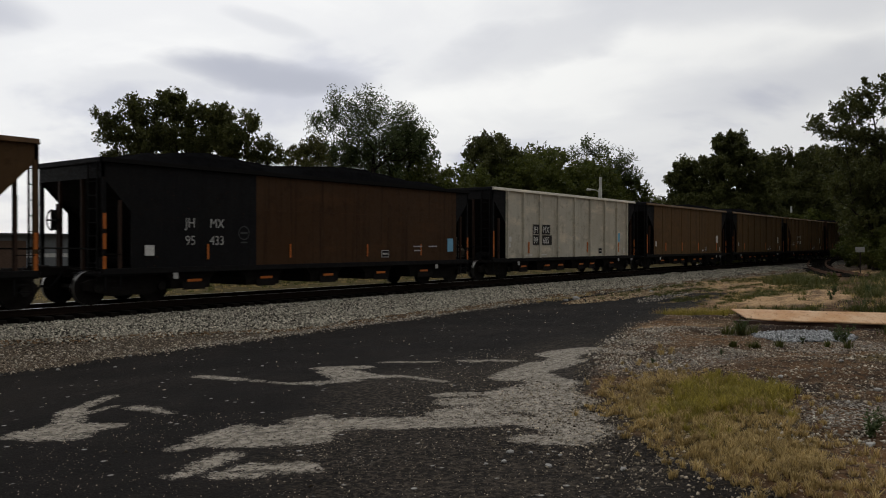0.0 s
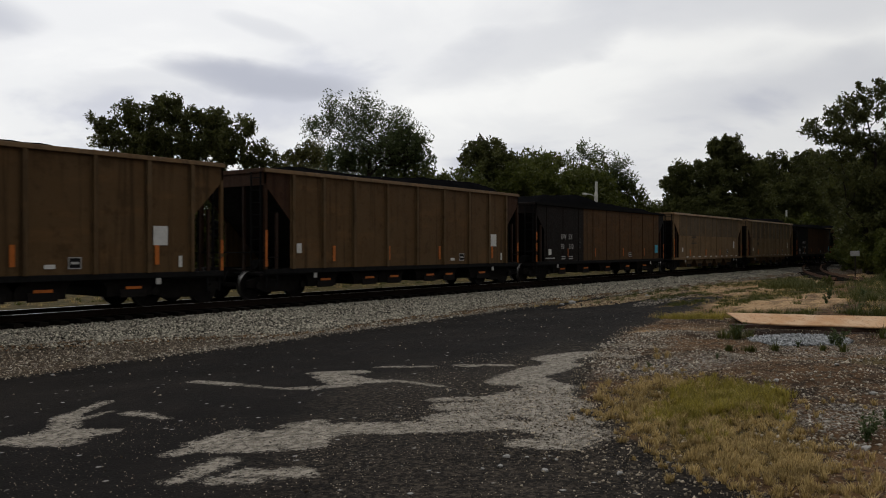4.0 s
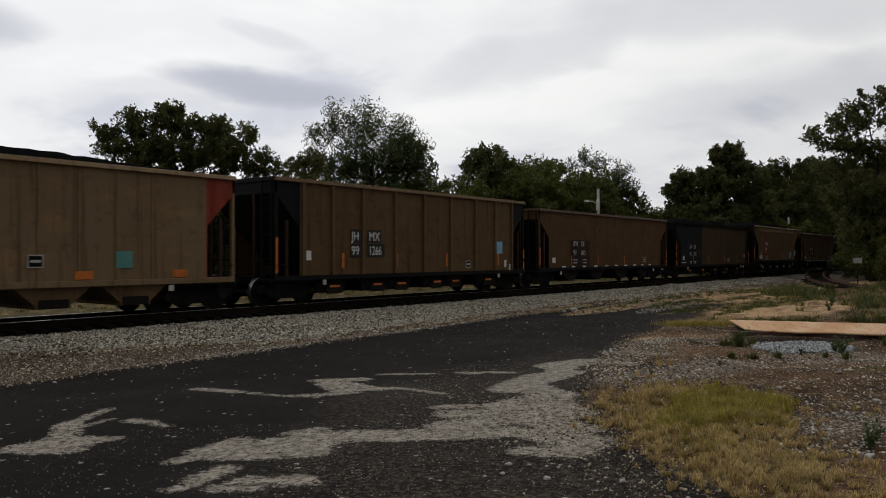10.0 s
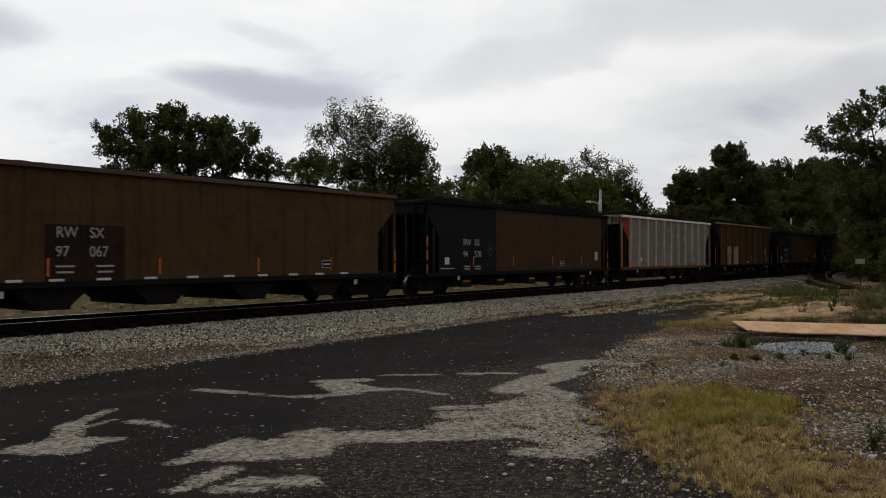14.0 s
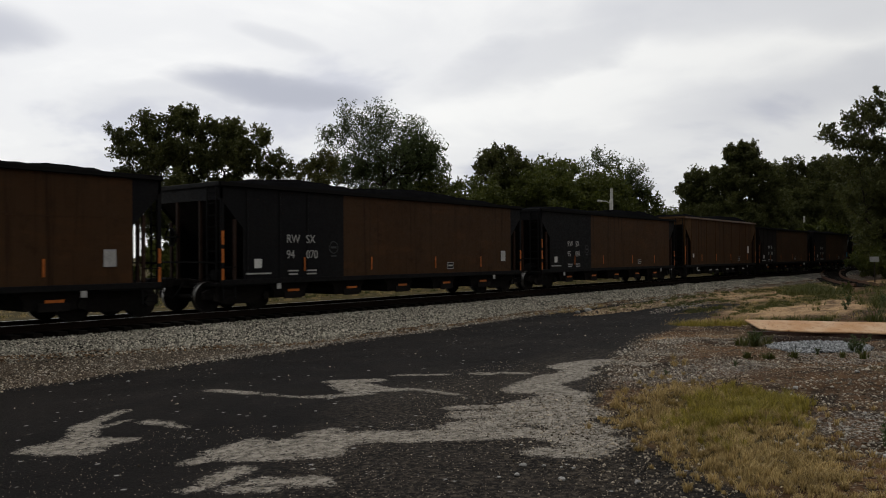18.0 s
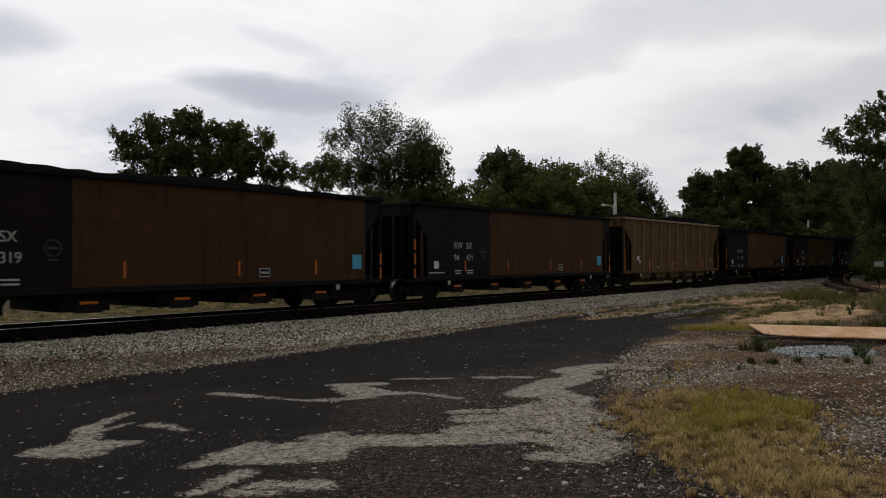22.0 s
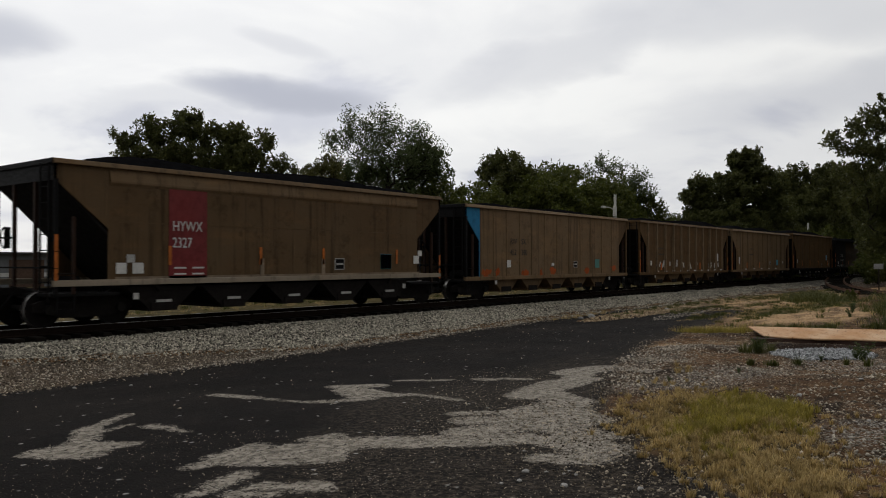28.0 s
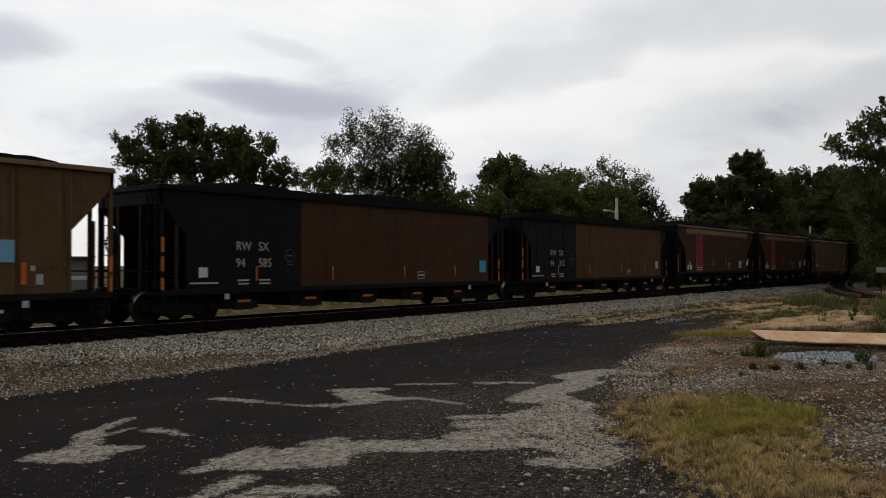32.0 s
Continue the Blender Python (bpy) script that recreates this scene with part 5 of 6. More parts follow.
def stones(name, label, xy, radius, mat, rnd, category):
    """Angular stones strewn on the ground, each an uneven eight-sided lump."""
    n = len(xy)
    base = np.array([(1, 0, 0), (-1, 0, 0), (0, 1, 0), (0, -1, 0), (0, 0, 1), (0, 0, -1)], float)
    p = base[None] * rnd.uniform(0.55, 1.25, (n, 6, 1)) + rnd.normal(size=(n, 6, 3)) * 0.16
    t = rnd.uniform(0, 2 * np.pi, n)
    c, s = np.cos(t)[:, None], np.sin(t)[:, None]
    x, y = p[..., 0] * c - p[..., 1] * s, p[..., 0] * s + p[..., 1] * c
    tilt = rnd.normal(size=(n, 1)) * 0.5
    z = p[..., 2] * 0.7 + tilt * x * 0.5
    r = radius[:, None]
    g = ground_height(xy[:, 0], xy[:, 1])[:, None]
    co = np.stack([x * r + xy[:, :1], y * r + xy[:, 1:], z * r + g + r * 0.22], -1).reshape(-1, 3)
    tri = np.array([(0, 2, 4), (2, 1, 4), (1, 3, 4), (3, 0, 4), (2, 0, 5), (1, 2, 5), (3, 1, 5), (0, 3, 5)])
    faces = (tri[None] + 6 * np.arange(n)[:, None, None]).reshape(-1, 3)
    return tagged(new(name, raw_mesh(name, co, faces, mat)), label, category, kind="stuff")


def ballast_edge(x):
    return np.maximum(seg_curve(x, TOE) + 0.15, seg_curve(x, BALLAST_EDGE))


def strew():
    rnd = np.random.default_rng(5)
    n = 190000
    x = 3 + 67 * rnd.uniform(0, 1, n) ** 1.6
    y = rnd.uniform(13.0, 18.7, n)
    keep = y > ballast_edge(x) + rnd.normal(size=n) * 0.18
    xy = np.stack([x, y], 1)[keep]
    off = xy[:, 1] - np.maximum(seg_curve(xy[:, 0], TOE) + 0.3, seg_curve(xy[:, 0], BALLAST_EDGE))
    streak = np.array([noise.noise((float(a) * 0.7, float(b) * 5.0, 1.3)) for a, b in xy])
    rusty = (np.abs(off - 0.12) < 0.34 + 0.2 * streak) & (streak + 0.5 * rnd.normal(size=len(xy)) > -0.25)
    stones("ballast", "grey crushed-stone ballast beside the rails", xy[~rusty], rnd.uniform(0.014, 0.046, int((~rusty).sum())), BALLAST, rnd, "ballast")
    stones("rusty_ballast", "rust-stained stones along the ballast's foot", xy[rusty], rnd.uniform(0.012, 0.036, int(rusty.sum())), RUST_STONE, rnd, "ballast")
    n = 3000
    x = rnd.uniform(4.5, 19, n)
    foot = np.stack([x, seg_curve(x, TOE) + 0.12 + rnd.normal(size=n) * 0.20 + np.where(x < 9, rnd.uniform(0, 1.6, n), 0)], 1)
    stones("foot_gravel", "pale chippings along the foot of the ballast", foot, rnd.uniform(0.008, 0.027, n), PALE_CHIP, rnd, "gravel")
    spots = [(14.6, 6.2, 2.4, 0.45, 8), (12.8, 4.9, 1.6, 0.5, -15), (17.6, 5.4, 1.6, 0.7, -40), (16.4, 6.9, 1.8, 0.3, 5), (12.0, 1.6, 1.8, 0.8, -50), (15.0, 2.6, 1.6, 0.9, -60), (9.0, 1.2, 1.2, 0.4, -40)]
    heap = np.concatenate([spread(560, q, rnd, 1.6) for q in spots] + [spread(700, (30.5, 11.8, 4.0, 0.5, 8), rnd, 1.3)])
    stones("stone_scatter", "pale broken stones scattered over the dirt", heap, rnd.uniform(0.008, 0.030, len(heap)), PALE_CHIP, rnd, "gravel")
    sand = np.concatenate([spread(2600, q, rnd, 1.3) for q in ((31, 13.5, 6, 0.8, 4), (42, 12.4, 9, 2.4, 0))])
    stones("sand_gravel", "buff stones strewn over the sandy verge", sand, rnd.uniform(0.015, 0.05, len(sand)), BUFF_CHIP, rnd, "gravel")
    x, y = 3 + 40 * rnd.uniform(0, 1, 34000) ** 1.4, rnd.uniform(12.8, 16.4, 34000)
    d = y - seg_curve(x, TOE)
    keep = (d > -0.25 + rnd.normal(size=34000) * 0.2) & (y < ballast_edge(x) + 0.2) & (rnd.uniform(size=34000) < 0.85)
    band = np.stack([x, y], 1)[keep]
    lots = [band]
    for shape, n in zip(STONY, (0, 1000, 900, 600, 500, 1400, 700)):
        lots.append(spread(n, shape, rnd, 1.5))
    lots.append(np.stack([rnd.uniform(6.3, 24, 30000), rnd.uniform(0.3, 8.2, 30000)], 1))
    xy = np.concatenate(lots)
    off = (xy[:, 1] - seg_curve(xy[:, 0], LOT_EDGE) > 0.3) & (xy[:, 1] < 12.8)
    xy = xy[~off]
    near = np.stack([rnd.uniform(3, 22, 2600), rnd.uniform(3, 13, 2600)], 1)
    edge = np.stack([rnd.uniform(4.5, 9.5, 2600), np.zeros(2600)], 1)
    edge[:, 1] = seg_curve(edge[:, 0], LOT_EDGE) + np.abs(rnd.normal(size=2600)) * 1.1
    xy = np.concatenate([xy, near[::6], edge])
    tiny = np.concatenate([spread(5000, (5.5, 4.0, 3.0, 1.5, 30), rnd), spread(2400, (9.5, 6.4, 3.2, 1.0, 30), rnd), spread(1800, (4.0, 6.6, 2.0, 1.6, 0), rnd), spread(2400, (7.5, 2.6, 2.6, 1.3, 30), rnd)])
    stones("grit", "pale grit strewn over the worn blacktop", tiny, rnd.uniform(0.002, 0.0085, len(tiny)), CHIP, rnd, "gravel")
    stones("gravel", "loose pale chippings over dirt and blacktop", xy, rnd.uniform(0.004, 0.015, len(xy)) * rnd.uniform(0.6, 1.7, len(xy)) * np.where(xy[:, 1] > 12.5, 1.3, 1.0), CHIP, rnd, "gravel")
    xy = spread(5200, STONY[0], rnd, 1.25)
    stones("crushed_stone", "heap of blue-grey crushed stone by the slab", xy, rnd.uniform(0.018, 0.05, len(xy)), BLUESTONE, rnd, "gravel")


def blades(name, label, spots, mat, seed, width=0.004):
    """Grass: bent blades, strewn over ellipses. spots: (ellipse, count, height)."""
    rnd = np.random.default_rng(seed)
    xy, hs, ts = [], [], []
    for shape, n, h in spots:
        tufts = spread(max(6, n // 45), shape, rnd, 1.0)
        tufts = tufts + (tufts - np.array(shape[:2])) * (np.abs(rnd.normal(size=(len(tufts), 1))) * 0.35 - 0.1)
        pick = rnd.integers(0, len(tufts), n)
        wide = rnd.uniform(0.35, 1.0, len(tufts))[pick]
        t = rnd.uniform(0, 2 * np.pi, n)
        r = np.abs(rnd.normal(size=n)) * (h * 0.42 + (0.2 if shape[0] > 20 else 0.0)) * wide
        xy.append(tufts[pick] + np.stack([np.cos(t), np.sin(t)], 1) * r[:, None])
        hs.append(h * rnd.uniform(0.3, 1.6, len(tufts))[pick] * rnd.uniform(0.4, 1.2, n) * np.exp(-r / (h * 1.2 + (0.5 if shape[0] > 20 else 0.0))))
        ts.append(t + rnd.normal(size=n) * 0.7)
    xy, hs, t = np.concatenate(xy), np.concatenate(hs), np.concatenate(ts)
    n = len(xy)
    g = ground_height(xy[:, 0], xy[:, 1])
    lean = rnd.uniform(0.1, 1.2, n) * hs
    d = np.stack([np.cos(t), np.sin(t)], 1)
    s = np.stack([-d[:, 1], d[:, 0]], 1) * (width * rnd.uniform(0.7, 1.6, n))[:, None]
    p0 = np.concatenate([xy, (g - 0.01)[:, None]], 1)
    p1 = np.concatenate([xy + d * (lean * 0.35)[:, None], (g + hs * 0.6)[:, None]], 1)
    p2 = np.concatenate([xy + d * lean[:, None], (g + hs)[:, None]], 1)
    s3 = np.concatenate([s, np.zeros((n, 1))], 1)
    co = np.stack([p0 - s3, p0 + s3, p1 + s3 * 0.8, p1 - s3 * 0.8, p2], 1).reshape(-1, 3)
    f = np.array([(0, 1, 2), (0, 2, 3), (3, 2, 4)])
    faces = (f[None] + 5 * np.arange(n)[:, None, None]).reshape(-1, 3)
    return tagged(new(name, raw_mesh(name, co, faces, mat)), label, "grass", kind="stuff")


strew()
STRAW = leafy("dry_straw_grass", (0.20, 0.132, 0.040), (0.76, 0.575, 0.265), 0.4, 3.0)
WEEDY = leafy("weedy_green_blades", (0.055, 0.068, 0.016), (0.14, 0.135, 0.035), 0.35)
GREEN = leafy("green_grass", (0.16, 0.138, 0.020), (0.46, 0.37, 0.075), 0.4, 3.0)
MAIN = (8.45, 2.8, 2.4, 0.78, 27)
blades("dry_grass", "dry yellow grass tuft at the edge of the blacktop",
       [(MAIN, 52000, 0.064), ((7.2, 2.0, 1.5, 0.5, 33), 9000, 0.065), ((6.9, 1.6, 1.3, 0.6, 20), 2500, 0.05), ((8.9, 4.0, 1.0, 0.35, 20), 4000, 0.085), ((9.8, 1.8, 1.3, 0.5, -30), 700, 0.05), (TURF[1], 2500, 0.12), (TURF[3], 900, 0.18), (TURF[2], 4500, 0.09), (TURF[5], 6000, 0.2), (TURF[6], 4000, 0.14), ((31, 10.9, 5, 0.5, 6), 900, 0.06), ((42, 12.8, 7, 0.6, 0), 1500, 0.08),
        (TURF[7], 3000, 0.10), ((26.5, 14.6, 3, 0.35, 5), 1400, 0.09), ((11.9, 5.0, 0.5, 0.25, 0), 300, 0.08), ((13.2, 5.2, 0.35, 0.2, 0), 250, 0.1), ((22, 33.0, 16, 2.8, 0), 9000, 0.13), ((50, 33.0, 20, 2.8, 0), 6000, 0.13)], STRAW, 6, 0.0026)
blades("green_grass", "green grass tufts on the rough ground",
       [((9.5, 3.2, 1.2, 0.40, 10), 13000, 0.10), ((10.1, 2.8, 0.6, 0.35, 20), 5500, 0.11), ((8.3, 3.1, 1.1, 0.4, 30), 3000, 0.08), ((9.4, 2.7, 0.8, 0.4, 20), 3500, 0.10), ((22.0, 7.6, 0.9, 0.35, -60), 3000, 0.16)], GREEN, 7, 0.0032)
blades("weedy_grass", "dark green weeds and grass round the slab and spur",
       [((24.2, 5.2, 2.2, 0.3, -72), 1500, 0.16), ((25.3, 1.6, 2.4, 0.5, -72), 3500, 0.32), (TURF[2], 6000, 0.12), (TURF[5], 16000, 0.30), (TURF[6], 12000, 0.24), ((40, 14.3, 9, 0.5, 1), 4000, 0.10), ((18.6, 1.4, 1.1, 0.5, -70), 1800, 0.24), (TURF[7], 4000, 0.14),
        ((44, 10.2, 2.8, 1.1, 10), 9000, 0.34), ((30.5, 8.6, 4.0, 0.3, 3), 2500, 0.10), ((33.5, 12.2, 4.0, 0.3, 2), 900, 0.08), ((29.5, 13.4, 2.0, 0.3, 2), 500, 0.08), ((37, 11.2, 3.0, 0.4, -5), 1500, 0.10), ((16.8, 5.1, 0.3, 0.25, 0), 260, 0.22), ((34, 12.6, 2.5, 0.4, 0), 1200, 0.09), ((15.2, 3.4, 0.9, 0.15, -70), 350, 0.15), ((28, 10.2, 1.2, 0.3, 0), 700, 0.10), ((22, 33.5, 16, 3.0, 0), 5000, 0.15), ((50, 33.5, 20, 3.0, 0), 5000, 0.15)], WEEDY, 8, 0.007)


def weed(x, y, h, seed):
    """A broad-leaved weed: several stalks with leaves."""
    rnd = np.random.default_rng(seed)
    thing = empty("weed", ground_pose(x, y, 0, 0.01), "leafy green weed in the gravel", "weed", "weeds in the gravel")
    pts, size = [], []
    for k in range(9):
        t, lean = rnd.uniform(0, 6.28), rnd.uniform(0.1, 0.6) * h
        top = Vector((math.cos(t) * lean, math.sin(t) * lean, h * rnd.uniform(0.6, 1.0)))
        mid = Vector((top.x * 0.35, top.y * 0.35, top.z * 0.55))
        part("stalk", tube(bmesh.new(), [(0, 0, 0), mid, top], [0.006, 0.004, 0.002], 4), WEED, thing)
        for q in np.linspace(0.2, 1.0, 12):
            c = np.array(mid.lerp(top, max(0.0, 2 * q - 1)) if q > 0.5 else mid * (2 * q))
            pts.append(c[None] + rnd.normal(size=(3, 3)) * h * 0.05)
            size.append(rnd.uniform(0.02, 0.045, 3) * h / 0.5)
    part("leaves", leaf_mesh("leaves", np.concatenate(pts), np.concatenate(size), WEED, rnd), None, thing)


WEED = leafy("weed_leaves", (0.045, 0.07, 0.022), (0.09, 0.115, 0.04), 0.3)
for i, (x, y, h) in enumerate(((16.6, 4.95, 0.38), (17.0, 5.1, 0.26), (15.9, 2.9, 0.38), (16.1, 3.05, 0.26), (8.4, 1.3, 0.30), (8.7, 1.15, 0.24), (12.2, 5.0, 0.12), (15.5, 3.5, 0.15), (26.2, 4.2, 0.3), (27.0, 2.8, 0.35), (31.9, 6.15, 0.45), (33, 5.2, 0.4), (30.2, 5.9, 0.35), (13.4, 4.3, 0.12))):
    weed(x, y, h, 100 + i)


def rock(seed):
    rnd = random.Random(seed)
    bm = bmesh.new()
    bmesh.ops.create_icosphere(bm, subdivisions=1, radius=1)
    for v in bm.verts:
        k = 1 + 0.75 * noise.noise(v.co * 1.9 + Vector((seed * 5.1, 0, 0)))
        v.co = Vector((v.co.x * k * 1.2, v.co.y * k * 0.9, v.co.z * k * 0.55))
    return finish("rock", bm, ROCK)


ROCK = plain("pale_rock", (0.34, 0.33, 0.31), 0.9, vary=0.5, scale=5, spec=0.1)
ROCKS = [rock(k) for k in range(4)]
rnd = random.Random(11)
for x, y, r in ((5.95, 3.75, 0.045), (6.05, 3.60, 0.03), (6.1, 3.45, 0.025), (6.12, 3.35, 0.028), (5.65, 3.62, 0.05), (5.75, 3.25, 0.045), (5.5, 3.7, 0.03), (6.0, 2.7, 0.04), (9.0, 4.0, 0.04), (8.8, 3.7, 0.05), (7.6, 3.2, 0.03), (10.9, 1.6, 0.07), (8.1, 1.25, 0.06), (9.6, 1.7, 0.04), (11.6, 2.9, 0.06), (13.0, 2.4, 0.06),
                (7.8, 8.0, 0.03), (6.9, 7.4, 0.025), (8.6, 10.2, 0.03), (26.6, 13.9, 0.22), (26.0, 14.0, 0.13), (33.0, 13.6, 0.12), (7.2, 12.2, 0.04), (6.6, 12.9, 0.05), (8.2, 13.4, 0.05)):
    ob = new("rock", ROCKS[rnd.randrange(4)])
    ob.matrix_basis = ground_pose(x, y, rnd.uniform(0, 360), -r * 0.25) @ Matrix.Scale(r * 0.72, 4)
    tagged(ob, "pale angular rock lying on the ground", "rock", "rocks lying about")


# ---- the stained slab, the spur, poles, sign and far building ----
def stained():
    m, nt, b = material("clay_stained_concrete")
    tc = nt.nodes.new("ShaderNodeTexCoord")
    P = stretched(nt, tc.outputs["Object"], 0.35, 1.2, 1.0)
    n1, n2, n3 = noise_of(nt, P, 1.1, 6, 0.6), noise_of(nt, P, 5, 7, 0.7), noise_of(nt, P, 16, 3)
    c = blend(nt, remap(nt, n1, 0.35, 0.7), (0.46, 0.26, 0.13), (0.56, 0.39, 0.25))
    c = blend(nt, remap(nt, n2, 0.5, 0.7, 0, 0.7), c, (0.30, 0.135, 0.055))
    c = blend(nt, remap(nt, n3, 0.62, 0.70, 0, 0.85), c, (0.09, 0.045, 0.028))
    nt.links.new(c, b.inputs["Base Color"])
    b.inputs["Roughness"].default_value = 0.9
    b.inputs["Specular IOR Level"].default_value = 0.1
    bump(nt, b, n2, 0.5, 0.01)
    return m


def washed():
    bm = bmesh.new()
    rows = []
    for k in range(41):
        q = k / 40
        y = -q * 8.8 - 0.1
        d = 0.06 * noise.noise((y * 1.7, 0.2, 3)) + 0.03 * noise.noise((y * 6, 0.2, 3))
        rows.append([bm.verts.new((x + d * s, y, z)) for x, z, s in ((0.55, -0.05, 0), (0.34, -0.052, 1), (0.28, -0.2, 1), (0.2, -0.34, 1.5), (0.55, -0.34, 0))])
    for a, b in zip(rows, rows[1:]):
        for i in range(5):
            bm.faces.new((a[i], a[(i + 1) % 5], b[(i + 1) % 5], b[i]))
    bm.faces.new(rows[0]), bm.faces.new(rows[-1][::-1])
    return bm


def slab():
    bm = bmesh.new()
    rim = []
    for k in range(61):
        q = k / 60
        rim.append((0.3 + 0.10 * noise.noise((q * 9, 0.3, 0)) + 0.09 * noise.noise((q * 31, 0.3, 0)) + (0.3 * (1 - q * 16) if q < 0.0625 else 0), -q * 9.0))
    near = [bm.verts.new((x, y * 0.96 - 0.36, 0)) for x, y in rim]
    far = [bm.verts.new((3.1 + 0.12 * noise.noise((y, 2.2, 0)), y, 0.02)) for x, y in rim]
    for i in range(60):
        bm.faces.new((near[i], far[i], far[i + 1], near[i + 1]))
    out = bmesh.ops.extrude_face_region(bm, geom=bm.faces[:])
    bmesh.ops.translate(bm, verts=[v for v in out["geom"] if isinstance(v, bmesh.types.BMVert)], vec=(0, 0, -0.045))
    bmesh.ops.bevel(bm, geom=[e for e in bm.edges if len(e.link_faces) == 2 and abs(e.calc_face_angle()) > 0.7], offset=0.015, segments=1, affect="EDGES")
    ob = new("concrete_slab", finish("concrete_slab", bm, stained()))
    ob.matrix_basis = pose(18.95, 5.85, -0.02, 0, 0, 17)
    # wet clay, its colour darkened to paint in the shadowed void below the slab
    part("washed_out_edge", washed(), plain("clay_with_void_shade", (0.03, 0.013, 0.007), 0.7, spec=0.2), ob, "wet clay under the slab's edge, coloured dark like its shaded void")
    tagged(ob, "low concrete slab stained orange by clay", "concrete slab")


slab()


def spur():
    thing = empty("spur_track", pose(0, 0, 0), "rusty disused spur track in weeds", "railway track")
    path = [(51, 8.7), (56, 10.4), (62, 12.2), (68, 13.9), (74, 15.5), (80, 16.9), (87, 18.2), (94, 19.2)]
    xs, ys = [p[0] for p in path], [p[1] for p in path]
    fine = np.linspace(51, 94, 44)

    def at(x):
        y = float(np.interp(x, xs, ys))
        d = Vector((1.0, float(np.interp(x + 0.5, xs, ys) - np.interp(x - 0.5, xs, ys)), 0)).normalized()
        return Vector((float(x), y, height_at(x, y) + 0.24)), d
    for side in (-0.75, 0.75):
        bm = bmesh.new()
        rings = []
        for x in fine:
            p, d = at(x)
            nrm = Vector((-d.y, d.x, 0))
            rings.append([bm.verts.new(p + nrm * (side + a) + Vector((0, 0, c))) for a, c in ((-0.035, 0), (0.035, 0), (0.035, -0.04), (0.07, -0.16), (-0.07, -0.16), (-0.035, -0.04))])
        for a, b in zip(rings, rings[1:]):
            for k in range(6):
                bm.faces.new((a[k], a[(k + 1) % 6], b[(k + 1) % 6], b[k]))
        bm.faces.new(rings[0]), bm.faces.new(rings[-1][::-1])
        part("rail", bm, RUST, thing)
    tie = finish("tie", boxed(-0.115, 0.115, -1.25, 1.25, -0.17, 0, bevel=0.012), TIE)
    for k in range(58):
        p, d = at(52 + k * 0.72)
        part("tie", tie, None, thing, at=Matrix.Translation(p + Vector((0, 0, -0.165))) @ pose(0, 0, 0, 0, 0, math.degrees(math.atan2(d.y, d.x)) + random.uniform(-3, 3)))


RUST = plain("rusty_rail", (0.07, 0.036, 0.02), 0.9, spec=0.1)
spur()


def pole(x, y, top, r, arm):
    thing = empty("utility_pole", ground_pose(x, y), "pale utility pole standing behind the track", "utility pole")
    z = top - height_at(x, y)
    part("shaft", tube(bmesh.new(), [(0, 0, 0), (0, 0, z * 0.5), (0, 0, z)], [r * 1.3, r * 1.1, r], 10), POLE, thing)
    if arm:
        part("arm", tube(bmesh.new(), [(0, 0, z - 1.5), (-0.7, 0.2, z - 1.25), (-1.5, 0.4, z - 1.25)], 0.05, 6), POLE, thing)
        part("lamp_head", boxed(-1.95, -1.35, 0.28, 0.52, z - 1.36, z - 1.16, bevel=0.04), POLE, thing, "pale street lamp head")
        part("meter_box", boxed(-0.28, -0.05, -0.2, 0.1, z - 2.1, z - 1.1, bevel=0.03), POLE, thing)


POLE = plain("weathered_pale_pole", (0.58, 0.57, 0.53), 0.8, vary=0.3, scale=3, spec=0.15)
pole(70.07, 34, 8.17, 0.13, True)
pole(113.8, 27.2, 6.9, 0.12, False)

sign = empty("sign_board", ground_pose(60.0, 9.95, -12), "small white sign board by the spur", "sign")
zs = height_at(60.0, 9.95)
part("board", boxed(-0.02, 0.02, -0.30, 0.30, 1.25 - zs, 1.6 - zs, bevel=0.008), plain("weathered_sign_grey", (0.24, 0.24, 0.23), 0.7), sign)
part("post", boxed(0.02, 0.07, -0.03, 0.03, -0.1, 1.5 - zs), BARK, sign)


def far_building():
    thing = empty("low_building", pose(22, 72, -0.46), "long low grey building behind the track", "building")
    wall = plain("grey_metal_siding", (0.16, 0.17, 0.18), 0.7, vary=0.2, scale=2)
    part("wall", boxed(-30, 16, 0, 9, 0, 2.9), wall, thing)
    part("roof", prism(bmesh.new(), [(-30.4, 2.9), (16.4, 2.9), (16.4, 3.05), (-30.4, 3.05)], -0.5, 9.5), plain("dark_roof", (0.09, 0.09, 0.095), 0.8), thing)
    part("base_band", boxed(-30, 16, -0.03, 0, 0.9, 1.25), plain("white_band", (0.6, 0.6, 0.58), 0.7), thing)
    for k in range(7):
        part("door", boxed(-27 + 6 * k, -24 + 6 * k, -0.05, 0, 0, 2.4), plain("brown_door", (0.10, 0.06, 0.04), 0.8) if k == 0 else bpy.data.materials["brown_door"], thing)


